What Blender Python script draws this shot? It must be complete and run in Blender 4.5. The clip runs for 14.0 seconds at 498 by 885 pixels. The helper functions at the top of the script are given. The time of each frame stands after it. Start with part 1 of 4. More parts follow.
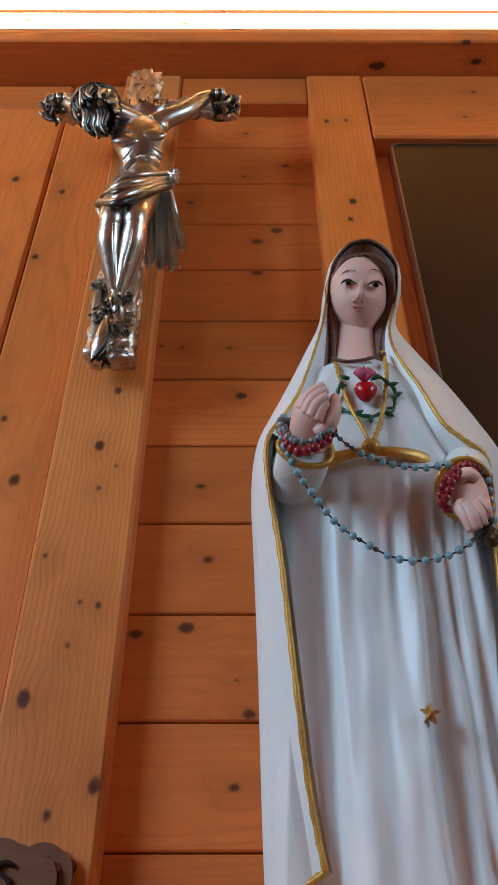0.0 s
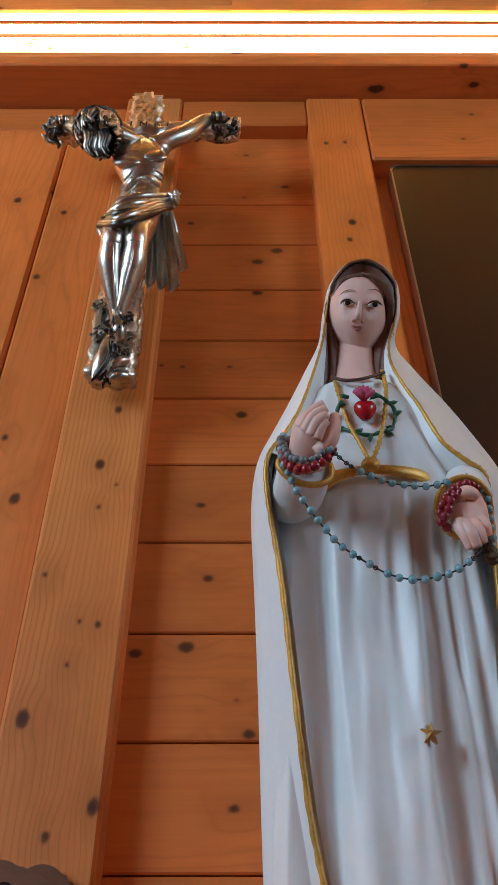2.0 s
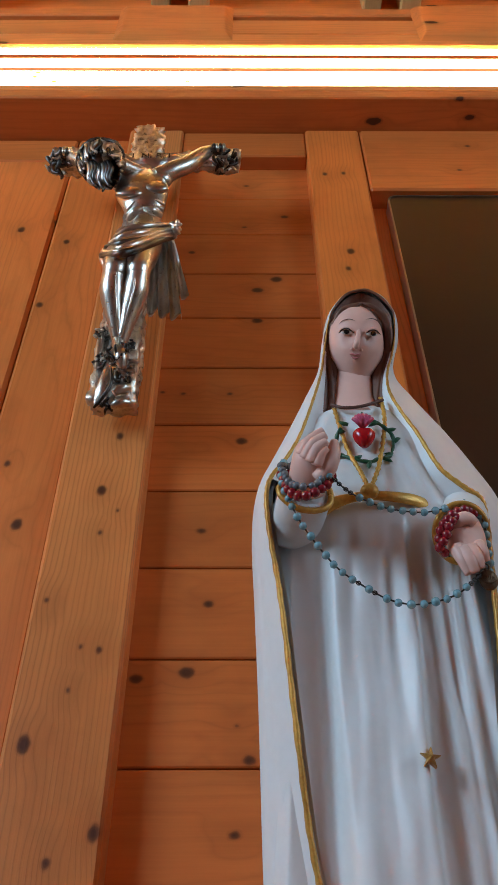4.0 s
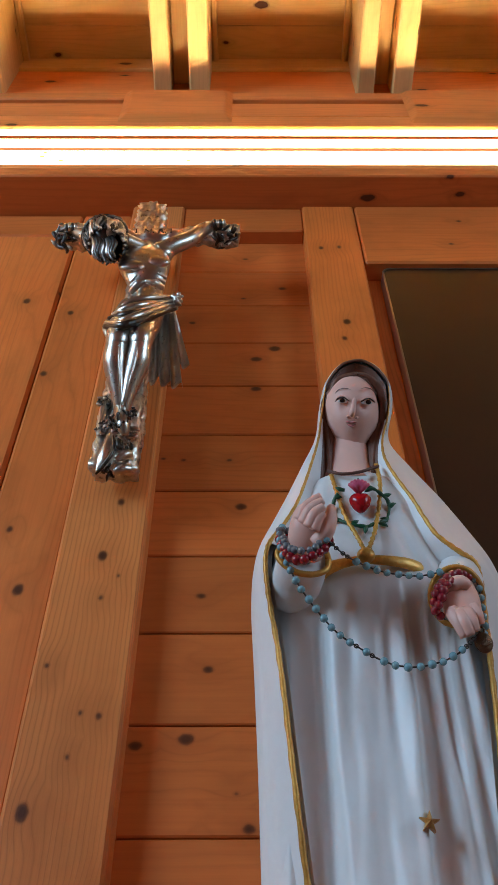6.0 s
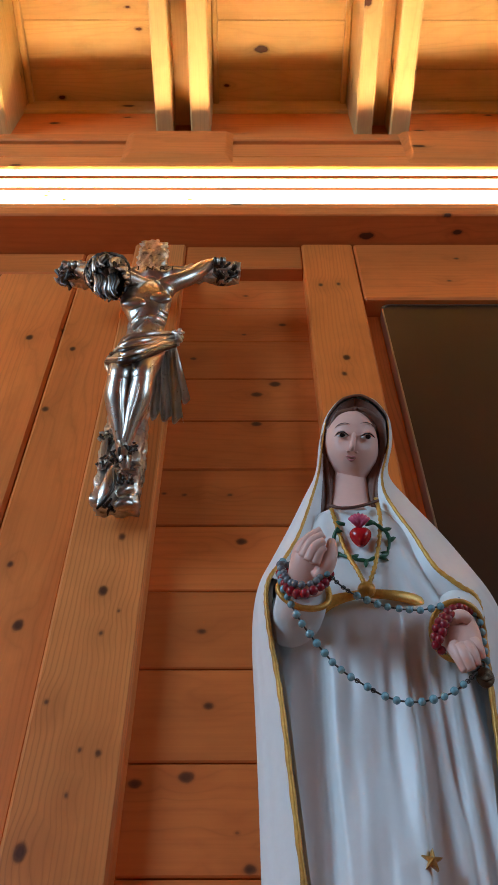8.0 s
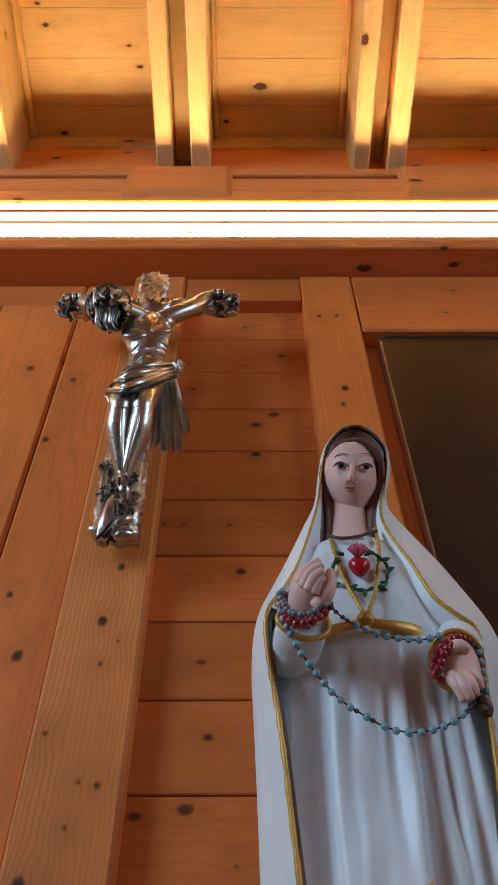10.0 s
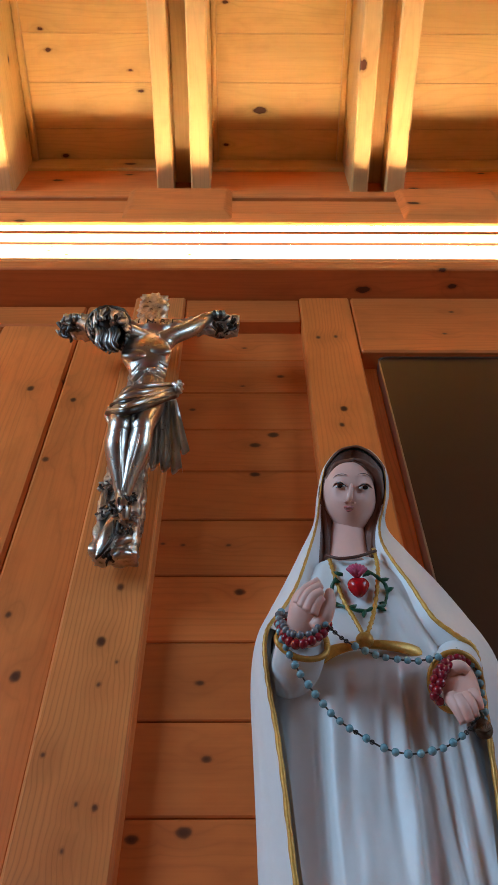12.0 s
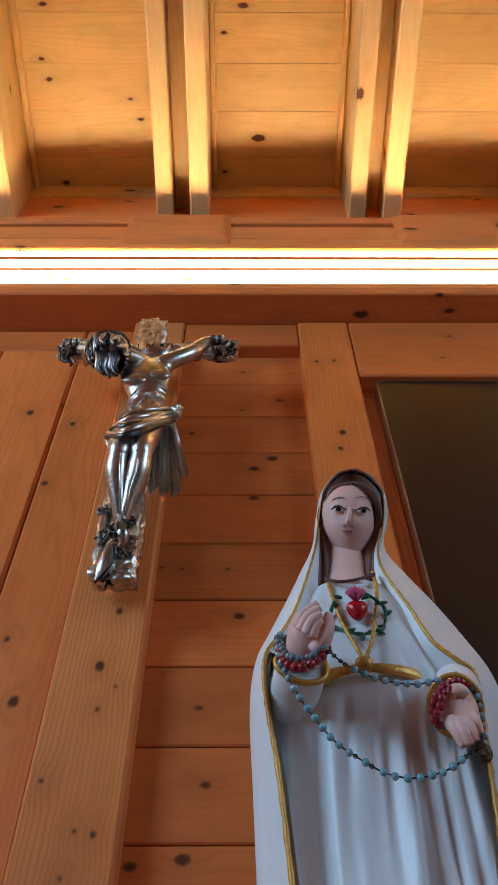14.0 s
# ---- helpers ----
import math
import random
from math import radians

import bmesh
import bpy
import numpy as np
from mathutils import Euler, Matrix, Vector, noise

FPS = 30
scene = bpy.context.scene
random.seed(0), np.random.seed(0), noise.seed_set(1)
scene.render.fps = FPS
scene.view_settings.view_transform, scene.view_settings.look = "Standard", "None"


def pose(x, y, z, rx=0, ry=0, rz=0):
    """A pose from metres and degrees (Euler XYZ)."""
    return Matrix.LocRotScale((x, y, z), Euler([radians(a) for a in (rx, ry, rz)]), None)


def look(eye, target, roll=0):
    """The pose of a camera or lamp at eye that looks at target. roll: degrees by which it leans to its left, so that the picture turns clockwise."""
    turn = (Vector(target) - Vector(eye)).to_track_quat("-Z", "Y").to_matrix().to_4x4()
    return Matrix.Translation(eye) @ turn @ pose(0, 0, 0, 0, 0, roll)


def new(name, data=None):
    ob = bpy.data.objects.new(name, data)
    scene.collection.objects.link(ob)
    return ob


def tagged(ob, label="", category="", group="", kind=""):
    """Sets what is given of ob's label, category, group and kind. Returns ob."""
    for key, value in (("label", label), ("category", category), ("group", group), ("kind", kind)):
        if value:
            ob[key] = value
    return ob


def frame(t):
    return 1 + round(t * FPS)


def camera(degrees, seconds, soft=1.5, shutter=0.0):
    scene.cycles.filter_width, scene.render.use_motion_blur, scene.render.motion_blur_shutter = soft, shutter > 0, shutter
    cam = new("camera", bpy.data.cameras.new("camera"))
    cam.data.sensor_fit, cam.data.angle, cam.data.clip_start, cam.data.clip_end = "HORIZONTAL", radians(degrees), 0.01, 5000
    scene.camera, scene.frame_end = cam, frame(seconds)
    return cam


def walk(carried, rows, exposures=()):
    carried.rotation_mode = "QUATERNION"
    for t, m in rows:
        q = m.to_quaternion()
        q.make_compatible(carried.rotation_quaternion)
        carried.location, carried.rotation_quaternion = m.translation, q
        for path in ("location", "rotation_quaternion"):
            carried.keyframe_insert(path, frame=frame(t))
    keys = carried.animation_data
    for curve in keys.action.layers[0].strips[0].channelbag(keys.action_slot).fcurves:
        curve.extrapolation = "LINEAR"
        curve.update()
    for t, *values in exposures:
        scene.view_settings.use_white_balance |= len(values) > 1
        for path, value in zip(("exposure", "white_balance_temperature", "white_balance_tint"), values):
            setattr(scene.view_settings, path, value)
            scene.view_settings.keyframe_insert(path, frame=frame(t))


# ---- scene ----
# The camera stands low in front of a panelled chalet wall and tilts up.
cam = camera(32.766, 14.0)
ROWS = [
    (0.0, 0.0000, -0.8082, 0.6981, 41.199, -0.170, 0.083),
    (0.5, 0.0006, -0.8082, 0.6982, 41.594, -0.106, 0.071),
    (1.0, 0.0002, -0.8083, 0.6978, 41.945, -0.156, 0.066),
    (1.5, 0.0005, -0.8089, 0.6970, 42.267, -0.139, 0.081),
    (2.0, 0.0004, -0.8093, 0.6964, 42.505, -0.134, 0.063),
    (2.5, -0.0002, -0.8115, 0.6950, 42.684, -0.180, 0.074),
    (3.0, -0.0003, -0.8126, 0.6941, 42.977, -0.183, 0.087),
    (5.5, -0.0018, -0.8291, 0.6785, 47.502, -0.328, 0.175),
    (6.0, -0.0012, -0.8315, 0.6752, 48.702, -0.331, 0.251),
    (6.5, -0.0011, -0.8316, 0.6745, 49.438, -0.260, 0.209),
    (7.0, -0.0009, -0.8326, 0.6736, 49.990, -0.247, 0.236),
    (7.5, -0.0014, -0.8347, 0.6711, 50.535, -0.308, 0.270),
    (8.0, -0.0013, -0.8344, 0.6708, 51.086, -0.294, 0.267),
    (10.5, -0.0017, -0.8400, 0.6648, 53.565, -0.427, 0.398),
    (11.0, -0.0013, -0.8396, 0.6648, 53.972, -0.425, 0.359),
    (11.5, -0.0013, -0.8404, 0.6649, 54.208, -0.437, 0.370),
    (12.0, -0.0019, -0.8415, 0.6629, 54.462, -0.530, 0.377),
    (12.5, -0.0015, -0.8410, 0.6628, 54.843, -0.513, 0.420),
    (13.0, -0.0022, -0.8428, 0.6610, 55.264, -0.630, 0.458),
    (13.5, -0.0025, -0.8430, 0.6601, 55.681, -0.730, 0.554),
    (14.0, -0.0017, -0.8436, 0.6592, 56.080, -0.664, 0.568),
]
walk(cam, [(t, pose(x, y, z, 0, 0, yaw) @ pose(0, 0, 0, 90 + tilt, 0, 0) @ pose(0, 0, 0, 0, 0, -roll)) for t, x, y, z, tilt, yaw, roll in ROWS],
     exposures=[(0.0, 0.1, 7000, 10), (3.0, 0.06, 7150, 10), (7.0, -0.12, 6750, 10), (11.0, -0.18, 6700, 10), (14.0, -0.2, 6150, 8)])

# ---- light ----
world = bpy.data.worlds.new("world")
scene.world = world
world.use_nodes = True
wn = world.node_tree.nodes
sky = wn.new("ShaderNodeTexSky")
sky.sky_type, sky.sun_disc = "NISHITA", False
sky.sun_elevation, sky.sun_rotation = radians(40), radians(160)
world.node_tree.links.new(sky.outputs[0], wn["Background"].inputs[0])
wn["Background"].inputs[1].default_value = 0.1


def area_lamp(name, m, sx, sy, watts, colour):
    data = bpy.data.lights.new(name, "AREA")
    data.shape, data.size, data.size_y, data.energy, data.color = "RECTANGLE", sx, sy, watts, colour
    ob = new(name, data)
    ob.matrix_world = m
    return tagged(ob, kind="structure")


# daylight through the windows in the two side walls
area_lamp("window_daylight_west", look((-2.50, -2.00, 1.95), (0, -0.3, 1.5)), 1.2, 1.3, 80, (0.42, 0.69, 1.0))
area_lamp("window_daylight_east", look((2.50, -1.90, 1.95), (0, -0.3, 1.5)), 1.0, 1.3, 33, (0.42, 0.69, 1.0))

# ---- measures: one board course is the unit of the panelling ----
U = 0.12
Z0 = 2.12


def W(x, y, z):
    """Panelling units to metres: x from the camera's line, y from the board face, z from the first board joint."""
    return Vector((x * U, y * U, Z0 + z * U))


# ---- materials ----
class Nodes:
    def __init__(self, name):
        self.m = bpy.data.materials.new(name)
        self.m.use_nodes = True
        self.t = self.m.node_tree
        self.b = self.t.nodes["Principled BSDF"]

    def n(self, kind, **kw):
        node = self.t.nodes.new("ShaderNode" + kind)
        for k, v in kw.items():
            if k in node.bl_rna.properties:
                setattr(node, k, v)
            else:
                node.inputs[k.replace("_", " ")].default_value = v
        return node

    def l(self, a, b):
        self.t.links.new(a, b)

    def math(self, op, a, b=None, clamp=False):
        node = self.t.nodes.new("ShaderNodeMath")
        node.operation, node.use_clamp = op, clamp
        for i, v in enumerate((a, b)):
            if v is None:
                continue
            if isinstance(v, (int, float)):
                node.inputs[i].default_value = v
            else:
                self.l(v, node.inputs[i])
        return node.outputs[0]

    def ramp(self, fac, stops, ease="LINEAR"):
        node = self.t.nodes.new("ShaderNodeValToRGB")
        r = node.color_ramp
        r.interpolation = ease
        while len(r.elements) < len(stops):
            r.elements.new(0.5)
        for e, (p, c) in zip(r.elements, stops):
            e.position = p
            e.color = (*c, 1) if len(c) == 3 else c
        self.l(fac, node.inputs[0])
        return node.outputs[0]

    def mix(self, fac, a, b, mode="MIX"):
        node = self.t.nodes.new("ShaderNodeMix")
        node.data_type, node.blend_type = "RGBA", mode
        for s, v in ((0, fac), (6, a), (7, b)):
            if isinstance(v, (int, float)):
                node.inputs[s].default_value = v
            elif isinstance(v, tuple):
                node.inputs[s].default_value = (*v, 1)
            else:
                self.l(v, node.inputs[s])
        return node.outputs[2]

    def bump(self, height, strength, distance):
        node = self.t.nodes.new("ShaderNodeBump")
        node.inputs["Strength"].default_value, node.inputs["Distance"].default_value = strength, distance
        self.l(height, node.inputs["Height"])
        self.l(node.outputs[0], self.b.inputs["Normal"])


def wood(name, axis, light, dark, knots=1.0, lines=55.0, contrast=0.36, rough=0.42, knot_colour=(0.085, 0.020, 0.006), spots=(), flame=2.2):
    """Varnished softwood with its grain along the object's axis; spots are single knots of a wall: x, z and radius."""
    s = Nodes(name)
    tc = s.n("TexCoord")
    info = s.n("ObjectInfo")
    off = s.n("VectorMath", operation="SCALE")
    comb = s.n("CombineXYZ")
    s.l(info.outputs["Random"], comb.inputs[0])
    s.l(s.math("FRACT", s.math("MULTIPLY", info.outputs["Random"], 17.3)), comb.inputs[1])
    s.l(s.math("FRACT", s.math("MULTIPLY", info.outputs["Random"], 91.7)), comb.inputs[2])
    s.l(comb.outputs[0], off.inputs[0])
    off.inputs["Scale"].default_value = 37.0
    add = s.n("VectorMath", operation="ADD")
    s.l(tc.outputs["Object"], add.inputs[0])
    s.l(off.outputs[0], add.inputs[1])
    co = add.outputs[0]
    k = "XYZ".index(axis)

    def mapped(along, across):
        mp = s.n("Mapping")
        sc = [across] * 3
        sc[k] = along
        mp.inputs["Scale"].default_value = sc
        s.l(co, mp.inputs[0])
        return mp.outputs[0]

    xyz = s.n("SeparateXYZ")
    s.l(co, xyz.inputs[0])
    across = s.math("ADD", xyz.outputs[(k + 1) % 3], xyz.outputs[(k + 2) % 3])
    warp = s.n("TexNoise", Scale=1.0, Detail=3.0)
    s.l(mapped(70.0, 70.0), warp.inputs["Vector"])
    wob = s.math("SUBTRACT", warp.outputs["Fac"], 0.5)
    if spots:
        # knots at their places on the wall, drawn out along the grain
        geo = s.n("NewGeometry")
        squeeze = [1.0, 0.0, 1.0]
        squeeze[k] = 0.72
        mp = s.n("VectorMath", operation="MULTIPLY")
        mp.inputs[1].default_value = squeeze
        s.l(geo.outputs["Position"], mp.inputs[0])
        near = None
        for x, z, r in spots:
            d = s.n("VectorMath", operation="DISTANCE")
            d.inputs[1].default_value = (x * squeeze[0], 0, z * squeeze[2])
            s.l(mp.outputs[0], d.inputs[0])
            q = s.math("SUBTRACT", d.outputs["Value"], r * 0.8)
            near = q if near is None else s.math("MINIMUM", near, q)
        near = s.math("ADD", near, s.math("MULTIPLY", wob, 0.005))
        knot = s.ramp(s.math("ADD", s.math("MULTIPLY", near, 130.0), 0.5), [(0.0, (1, 1, 1)), (0.3, (0.88, 0.88, 0.88)), (0.46, (0.6, 0.6, 0.6)), (0.6, (0.2, 0.2, 0.2)), (0.85, (0, 0, 0))], "EASE")
        halo = s.ramp(s.math("MULTIPLY", near, 30.0), [(0.0, (1, 1, 1)), (0.9, (0, 0, 0))], "EASE")
    else:
        # a few cells hold a knot
        vor = s.n("TexVoronoi", Scale=1.0, Randomness=0.95, voronoi_dimensions="2D")
        flat = s.n("CombineXYZ")
        s.l(s.math("MULTIPLY", xyz.outputs[k], 4.2), flat.inputs[0])
        s.l(s.math("MULTIPLY", across, 8.0), flat.inputs[1])
        s.l(flat.outputs[0], vor.inputs["Vector"])
        sep = s.n("SeparateColor")
        s.l(vor.outputs["Color"], sep.inputs[0])
        size = s.math("MULTIPLY", s.math("SUBTRACT", sep.outputs[0], 0.45, True), 0.10 * knots)
        near = s.math("SUBTRACT", s.math("ADD", vor.outputs["Distance"], s.math("MULTIPLY", wob, 0.05)), s.math("ADD", size, 0.008))
        knot = s.ramp(near, [(0.0, (1, 1, 1)), (0.015, (0.35, 0.35, 0.35)), (0.035, (0, 0, 0))], "EASE")
        halo = s.ramp(near, [(0.0, (1, 1, 1)), (0.16, (0, 0, 0))], "EASE")
        has = s.math("GREATER_THAN", size, 0.003)
        knot, halo = s.math("MULTIPLY", knot, has), s.math("MULTIPLY", halo, has)
    # year rings: straight at the edges, flamed in the heart, bent round the knots
    broad = s.n("TexNoise", Scale=1.0, Detail=2.0, Roughness=0.5)
    s.l(mapped(0.5, 12.0), broad.inputs["Vector"])
    heart = s.n("TexNoise", Scale=1.0, Detail=1.0)
    s.l(mapped(1.6, 9.0), heart.inputs["Vector"])
    phase = s.math("ADD", s.math("ADD", s.math("MULTIPLY", broad.outputs["Fac"], 7.0), s.math("MULTIPLY", across, lines)), s.math("MULTIPLY", halo, 1.0))
    phase = s.math("ADD", phase, s.math("MULTIPLY", heart.outputs["Fac"], flame * 4.0))
    phase = s.math("ADD", phase, s.math("MULTIPLY", wob, 0.25))
    tri = s.math("PINGPONG", phase, 0.5)
    ring = s.ramp(s.math("MULTIPLY", tri, 2.0), [(0.0, (1, 1, 1)), (0.14, (0.6, 0.6, 0.6)), (0.4, (0.16, 0.16, 0.16)), (1.0, (0, 0, 0))])
    fine = s.n("TexNoise", Scale=1.0, Detail=4.0, Roughness=0.65)
    s.l(mapped(5.0, 260.0), fine.inputs["Vector"])
    tone = s.n("TexNoise", Scale=1.0, Detail=3.0)
    s.l(mapped(1.8, 7.0), tone.inputs["Vector"])
    stain = s.n("TexNoise", Scale=1.0, Detail=3.0, Roughness=0.6)
    s.l(mapped(9.0, 16.0), stain.inputs["Vector"])
    faint = s.math("MULTIPLY", s.math("SUBTRACT", s.math("MULTIPLY", tone.outputs["Fac"], 2.2), 0.35, True), contrast)
    base = s.mix(s.math("MULTIPLY", ring, faint), light, tuple(c * 0.72 for c in dark))
    base = s.mix(s.math("MULTIPLY", s.math("SUBTRACT", fine.outputs["Fac"], 0.35, True), 0.75), base, dark)
    base = s.mix(s.math("MULTIPLY", s.math("SUBTRACT", stain.outputs["Fac"], 0.52, True), 1.5), base, tuple(c * 0.8 for c in dark))
    board = s.math("ADD", 0.88, s.math("MULTIPLY", info.outputs["Random"], 0.24))
    bright = s.math("MULTIPLY", board, s.math("ADD", 0.76, s.math("MULTIPLY", tone.outputs["Fac"], 0.48)))
    cb = s.n("CombineColor")
    for i in range(3):
        s.l(bright, cb.inputs[i])
    base = s.mix(1.0, base, cb.outputs[0], "MULTIPLY")
    base = s.mix(s.math("MULTIPLY", halo, 0.22), base, tuple(c * 0.5 for c in dark))
    base = s.mix(knot, base, knot_colour)
    s.l(base, s.b.inputs["Base Color"])
    s.l(s.math("ADD", rough - 0.08, s.math("MULTIPLY", fine.outputs["Fac"], 0.2)), s.b.inputs["Roughness"])
    s.b.inputs["Specular IOR Level"].default_value = 0.35
    s.bump(s.math("ADD", fine.outputs["Fac"], s.math("MULTIPLY", ring, 0.5)), 0.18, 0.0006)
    return s.m


def paint(name, colour, rough=0.5, metal=0.0, grain=0.06, scale=60.0, relief=0.1, second=None, coat=0.0):
    """A painted or cast surface with slight mottling at two scales."""
    s = Nodes(name)
    tc = s.n("TexCoord")
    big = s.n("TexNoise", Scale=scale * 0.12, Detail=3.0)
    small = s.n("TexNoise", Scale=scale * 3, Detail=4.0, Roughness=0.6)
    for q in (big, small):
        s.l(tc.outputs["Object"], q.inputs["Vector"])
    dark = second or tuple(c * (1 - 3 * grain) for c in colour)
    fac = s.ramp(s.math("ADD", s.math("MULTIPLY", big.outputs["Fac"], 0.7), s.math("MULTIPLY", small.outputs["Fac"], 0.3)), [(0.35, (0, 0, 0)), (0.65, (1, 1, 1))])
    s.l(s.mix(fac, dark, colour), s.b.inputs["Base Color"])
    s.l(s.math("ADD", rough - 0.08, s.math("MULTIPLY", small.outputs["Fac"], 0.16)), s.b.inputs["Roughness"])
    s.b.inputs["Metallic"].default_value = metal
    s.b.inputs["Coat Weight"].default_value = coat
    s.bump(small.outputs["Fac"], relief, 0.0008)
    return s.m


PINE_L, PINE_D = (0.66, 0.166, 0.036), (0.47, 0.097, 0.017)
POST_L, POST_D = (0.82, 0.265, 0.070), (0.58, 0.148, 0.031)
PALE_L, PALE_D = (0.70, 0.44, 0.18), (0.56, 0.30, 0.10)
wood_x = wood("pine_beam", "X", PINE_L, PINE_D, contrast=0.25)
beam_wood = wood("pine_plate", "X", POST_L, POST_D, contrast=0.3, knots=0.8)
wood_y = wood("pine_rafter", "Y", PALE_L, PALE_D, contrast=0.25)
wood_z = wood("pine_upright", "Z", POST_L, POST_D, lines=150.0, contrast=0.5)
wood_pale = wood("pine_ceiling_boards", "X", PALE_L, PALE_D, contrast=0.25)
boards_wood = wood("pine_boards_with_knots", "X", (0.60, 0.150, 0.033), (0.42, 0.086, 0.016), contrast=0.3, spots=[
    (-0.121, 1.586, 0.003), (-0.091, 1.583, 0.003), (-0.025, 1.583, 0.003), (-0.008, 1.488, 0.007), (0.016, 1.833, 0.008), (-0.096, 1.943, 0.005),
    (-0.002, 2.170, 0.004), (0.048, 1.864, 0.009), (-0.006, 2.024, 0.003), (0.067, 2.059, 0.006), (0.015, 1.752, 0.007), (-0.056, 1.335, 0.005),
    (-0.044, 1.230, 0.0055), (-0.065, 1.144, 0.008), (-0.118, 1.136, 0.006), (-0.011, 1.084, 0.0025), (0.002, 1.048, 0.006), (-0.012, 0.977, 0.005)])
post_wood = wood("pine_post_with_knots", "Z", POST_L, POST_D, lines=170.0, contrast=0.65, flame=0.7, spots=[
    (-0.165, 1.462, 0.006), (-0.178, 1.369, 0.007), (-0.172, 1.304, 0.003), (-0.174, 1.153, 0.0025), (-0.154, 1.150, 0.003), (-0.180, 1.104, 0.003),
    (-0.219, 1.211, 0.0025), (-0.214, 1.048, 0.008), (-0.137, 0.966, 0.007), (-0.175, 0.941, 0.005), (-0.155, 1.337, 0.002)])
upright_wood = wood("pine_uprights_with_knots", "Z", (0.76, 0.205, 0.046), (0.54, 0.118, 0.021), lines=70.0, contrast=0.3, spots=[
    (-0.311, 1.953, 0.006), (-0.327, 1.773, 0.006), (-0.398, 2.284, 0.008), (-0.310, 1.434, 0.005), (-0.279, 1.333, 0.008), (-0.396, 1.992, 0.008), (-0.341, 2.023, 0.004)])
# post pine turned more orange: the warm light on this post is in its colour
warm_lit_wood = wood("pine_warm_lit_post_with_knots", "Z", (0.86, 0.225, 0.045), (0.62, 0.125, 0.020), lines=90.0, contrast=0.35, spots=[
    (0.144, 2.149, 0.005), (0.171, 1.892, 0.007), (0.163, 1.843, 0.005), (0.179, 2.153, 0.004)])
rail_wood = wood("pine_rail_with_knots", "X", PINE_L, PINE_D, contrast=0.3, spots=[(0.430, 2.261, 0.005), (0.398, 2.166, 0.004)])
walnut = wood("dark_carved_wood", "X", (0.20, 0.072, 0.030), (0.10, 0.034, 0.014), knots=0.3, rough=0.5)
plaster_white = paint("white_wall_paint", (0.75, 0.73, 0.70), 0.8)
floor_wood = wood("floor_wood", "X", (0.10, 0.05, 0.025), (0.06, 0.028, 0.012), knots=0.5)


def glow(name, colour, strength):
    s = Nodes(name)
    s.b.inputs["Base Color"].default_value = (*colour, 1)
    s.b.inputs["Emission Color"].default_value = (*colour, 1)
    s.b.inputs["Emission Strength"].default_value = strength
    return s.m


led = glow("warm_led", (1.0, 0.78, 0.41), 112.0)
# emission that stands in for strip light falling on the trough wood
lit_band_glow = glow("warm_lit_band_glow", (1.0, 0.87, 0.60), 5.0)

screen = Nodes("black_screen_glass")
screen.b.inputs["Base Color"].default_value = (0.030, 0.012, 0.006, 1)
screen.b.inputs["Roughness"].default_value = 0.3
screen.b.inputs["Specular IOR Level"].default_value = 0.5
screen = screen.m
screen_rim = paint("brushed_dark_metal", (0.55, 0.50, 0.46), 0.35, 1.0)


# ---- mesh helpers ----
def mesh_object(name, bm, material, smooth=False):
    me = bpy.data.meshes.new(name)
    bmesh.ops.recalc_face_normals(bm, faces=bm.faces)
    bm.to_mesh(me)
    bm.free()
    for m in material if isinstance(material, (list, tuple)) else (material,):
        me.materials.append(m)
    if smooth:
        for p in me.polygons:
            p.use_smooth = True
    return new(name, me)


def part(name, bm, material, parent, label="", smooth=False):
    ob = mesh_object(name, bm, material, smooth)
    ob.parent = parent
    if label:
        ob["label"] = label
    return ob


def box(x0, x1, y0, y1, z0, z1, ch=0.002):
    """A box with chamfered edges, in metres, about its own middle; returns the bmesh and the middle."""
    mid = Vector(((x0 + x1) / 2, (y0 + y1) / 2, (z0 + z1) / 2))
    h = [abs(x1 - x0) / 2, abs(y1 - y0) / 2, abs(z1 - z0) / 2]
    ch = min(ch, min(h) * 0.6)
    bm = bmesh.new()
    vs = {}
    for i in (-1, 1):
        for j in (-1, 1):
            for k in (-1, 1):
                sg = (i, j, k)
                for a in range(3):
                    v = [sg[b] * (h[b] - (0 if b == a else ch)) for b in range(3)]
                    vs[(i, j, k, a)] = bm.verts.new(v)
    bmesh.ops.convex_hull(bm, input=bm.verts)
    return bm, mid


def beam(name, a, b, material, parent=None, ch=0.002, label=""):
    """A chamfered timber between two corners given in panelling units."""
    p, q = W(*a), W(*b)
    bm, mid = box(p.x, q.x, p.y, q.y, p.z, q.z, ch)
    ob = mesh_object(name, bm, material)
    ob.location = mid
    if parent:
        ob.parent = parent
    if label:
        ob["label"] = label
    return ob


def structure(ob, label, category):
    return tagged(ob, label, category, kind="structure")


# ---- the shell of the room ----
FLOOR = -Z0 / U
CEIL = 7.8
structure(beam("floor", (-21, -33, FLOOR - 1), (21, 1.5, FLOOR), floor_wood), "brown wooden floor of the room", "floor")
structure(beam("wall_north", (-21, 0.25, FLOOR), (21, 1.5, CEIL + 2), wood_x), "pine wall behind the board panelling", "wall")
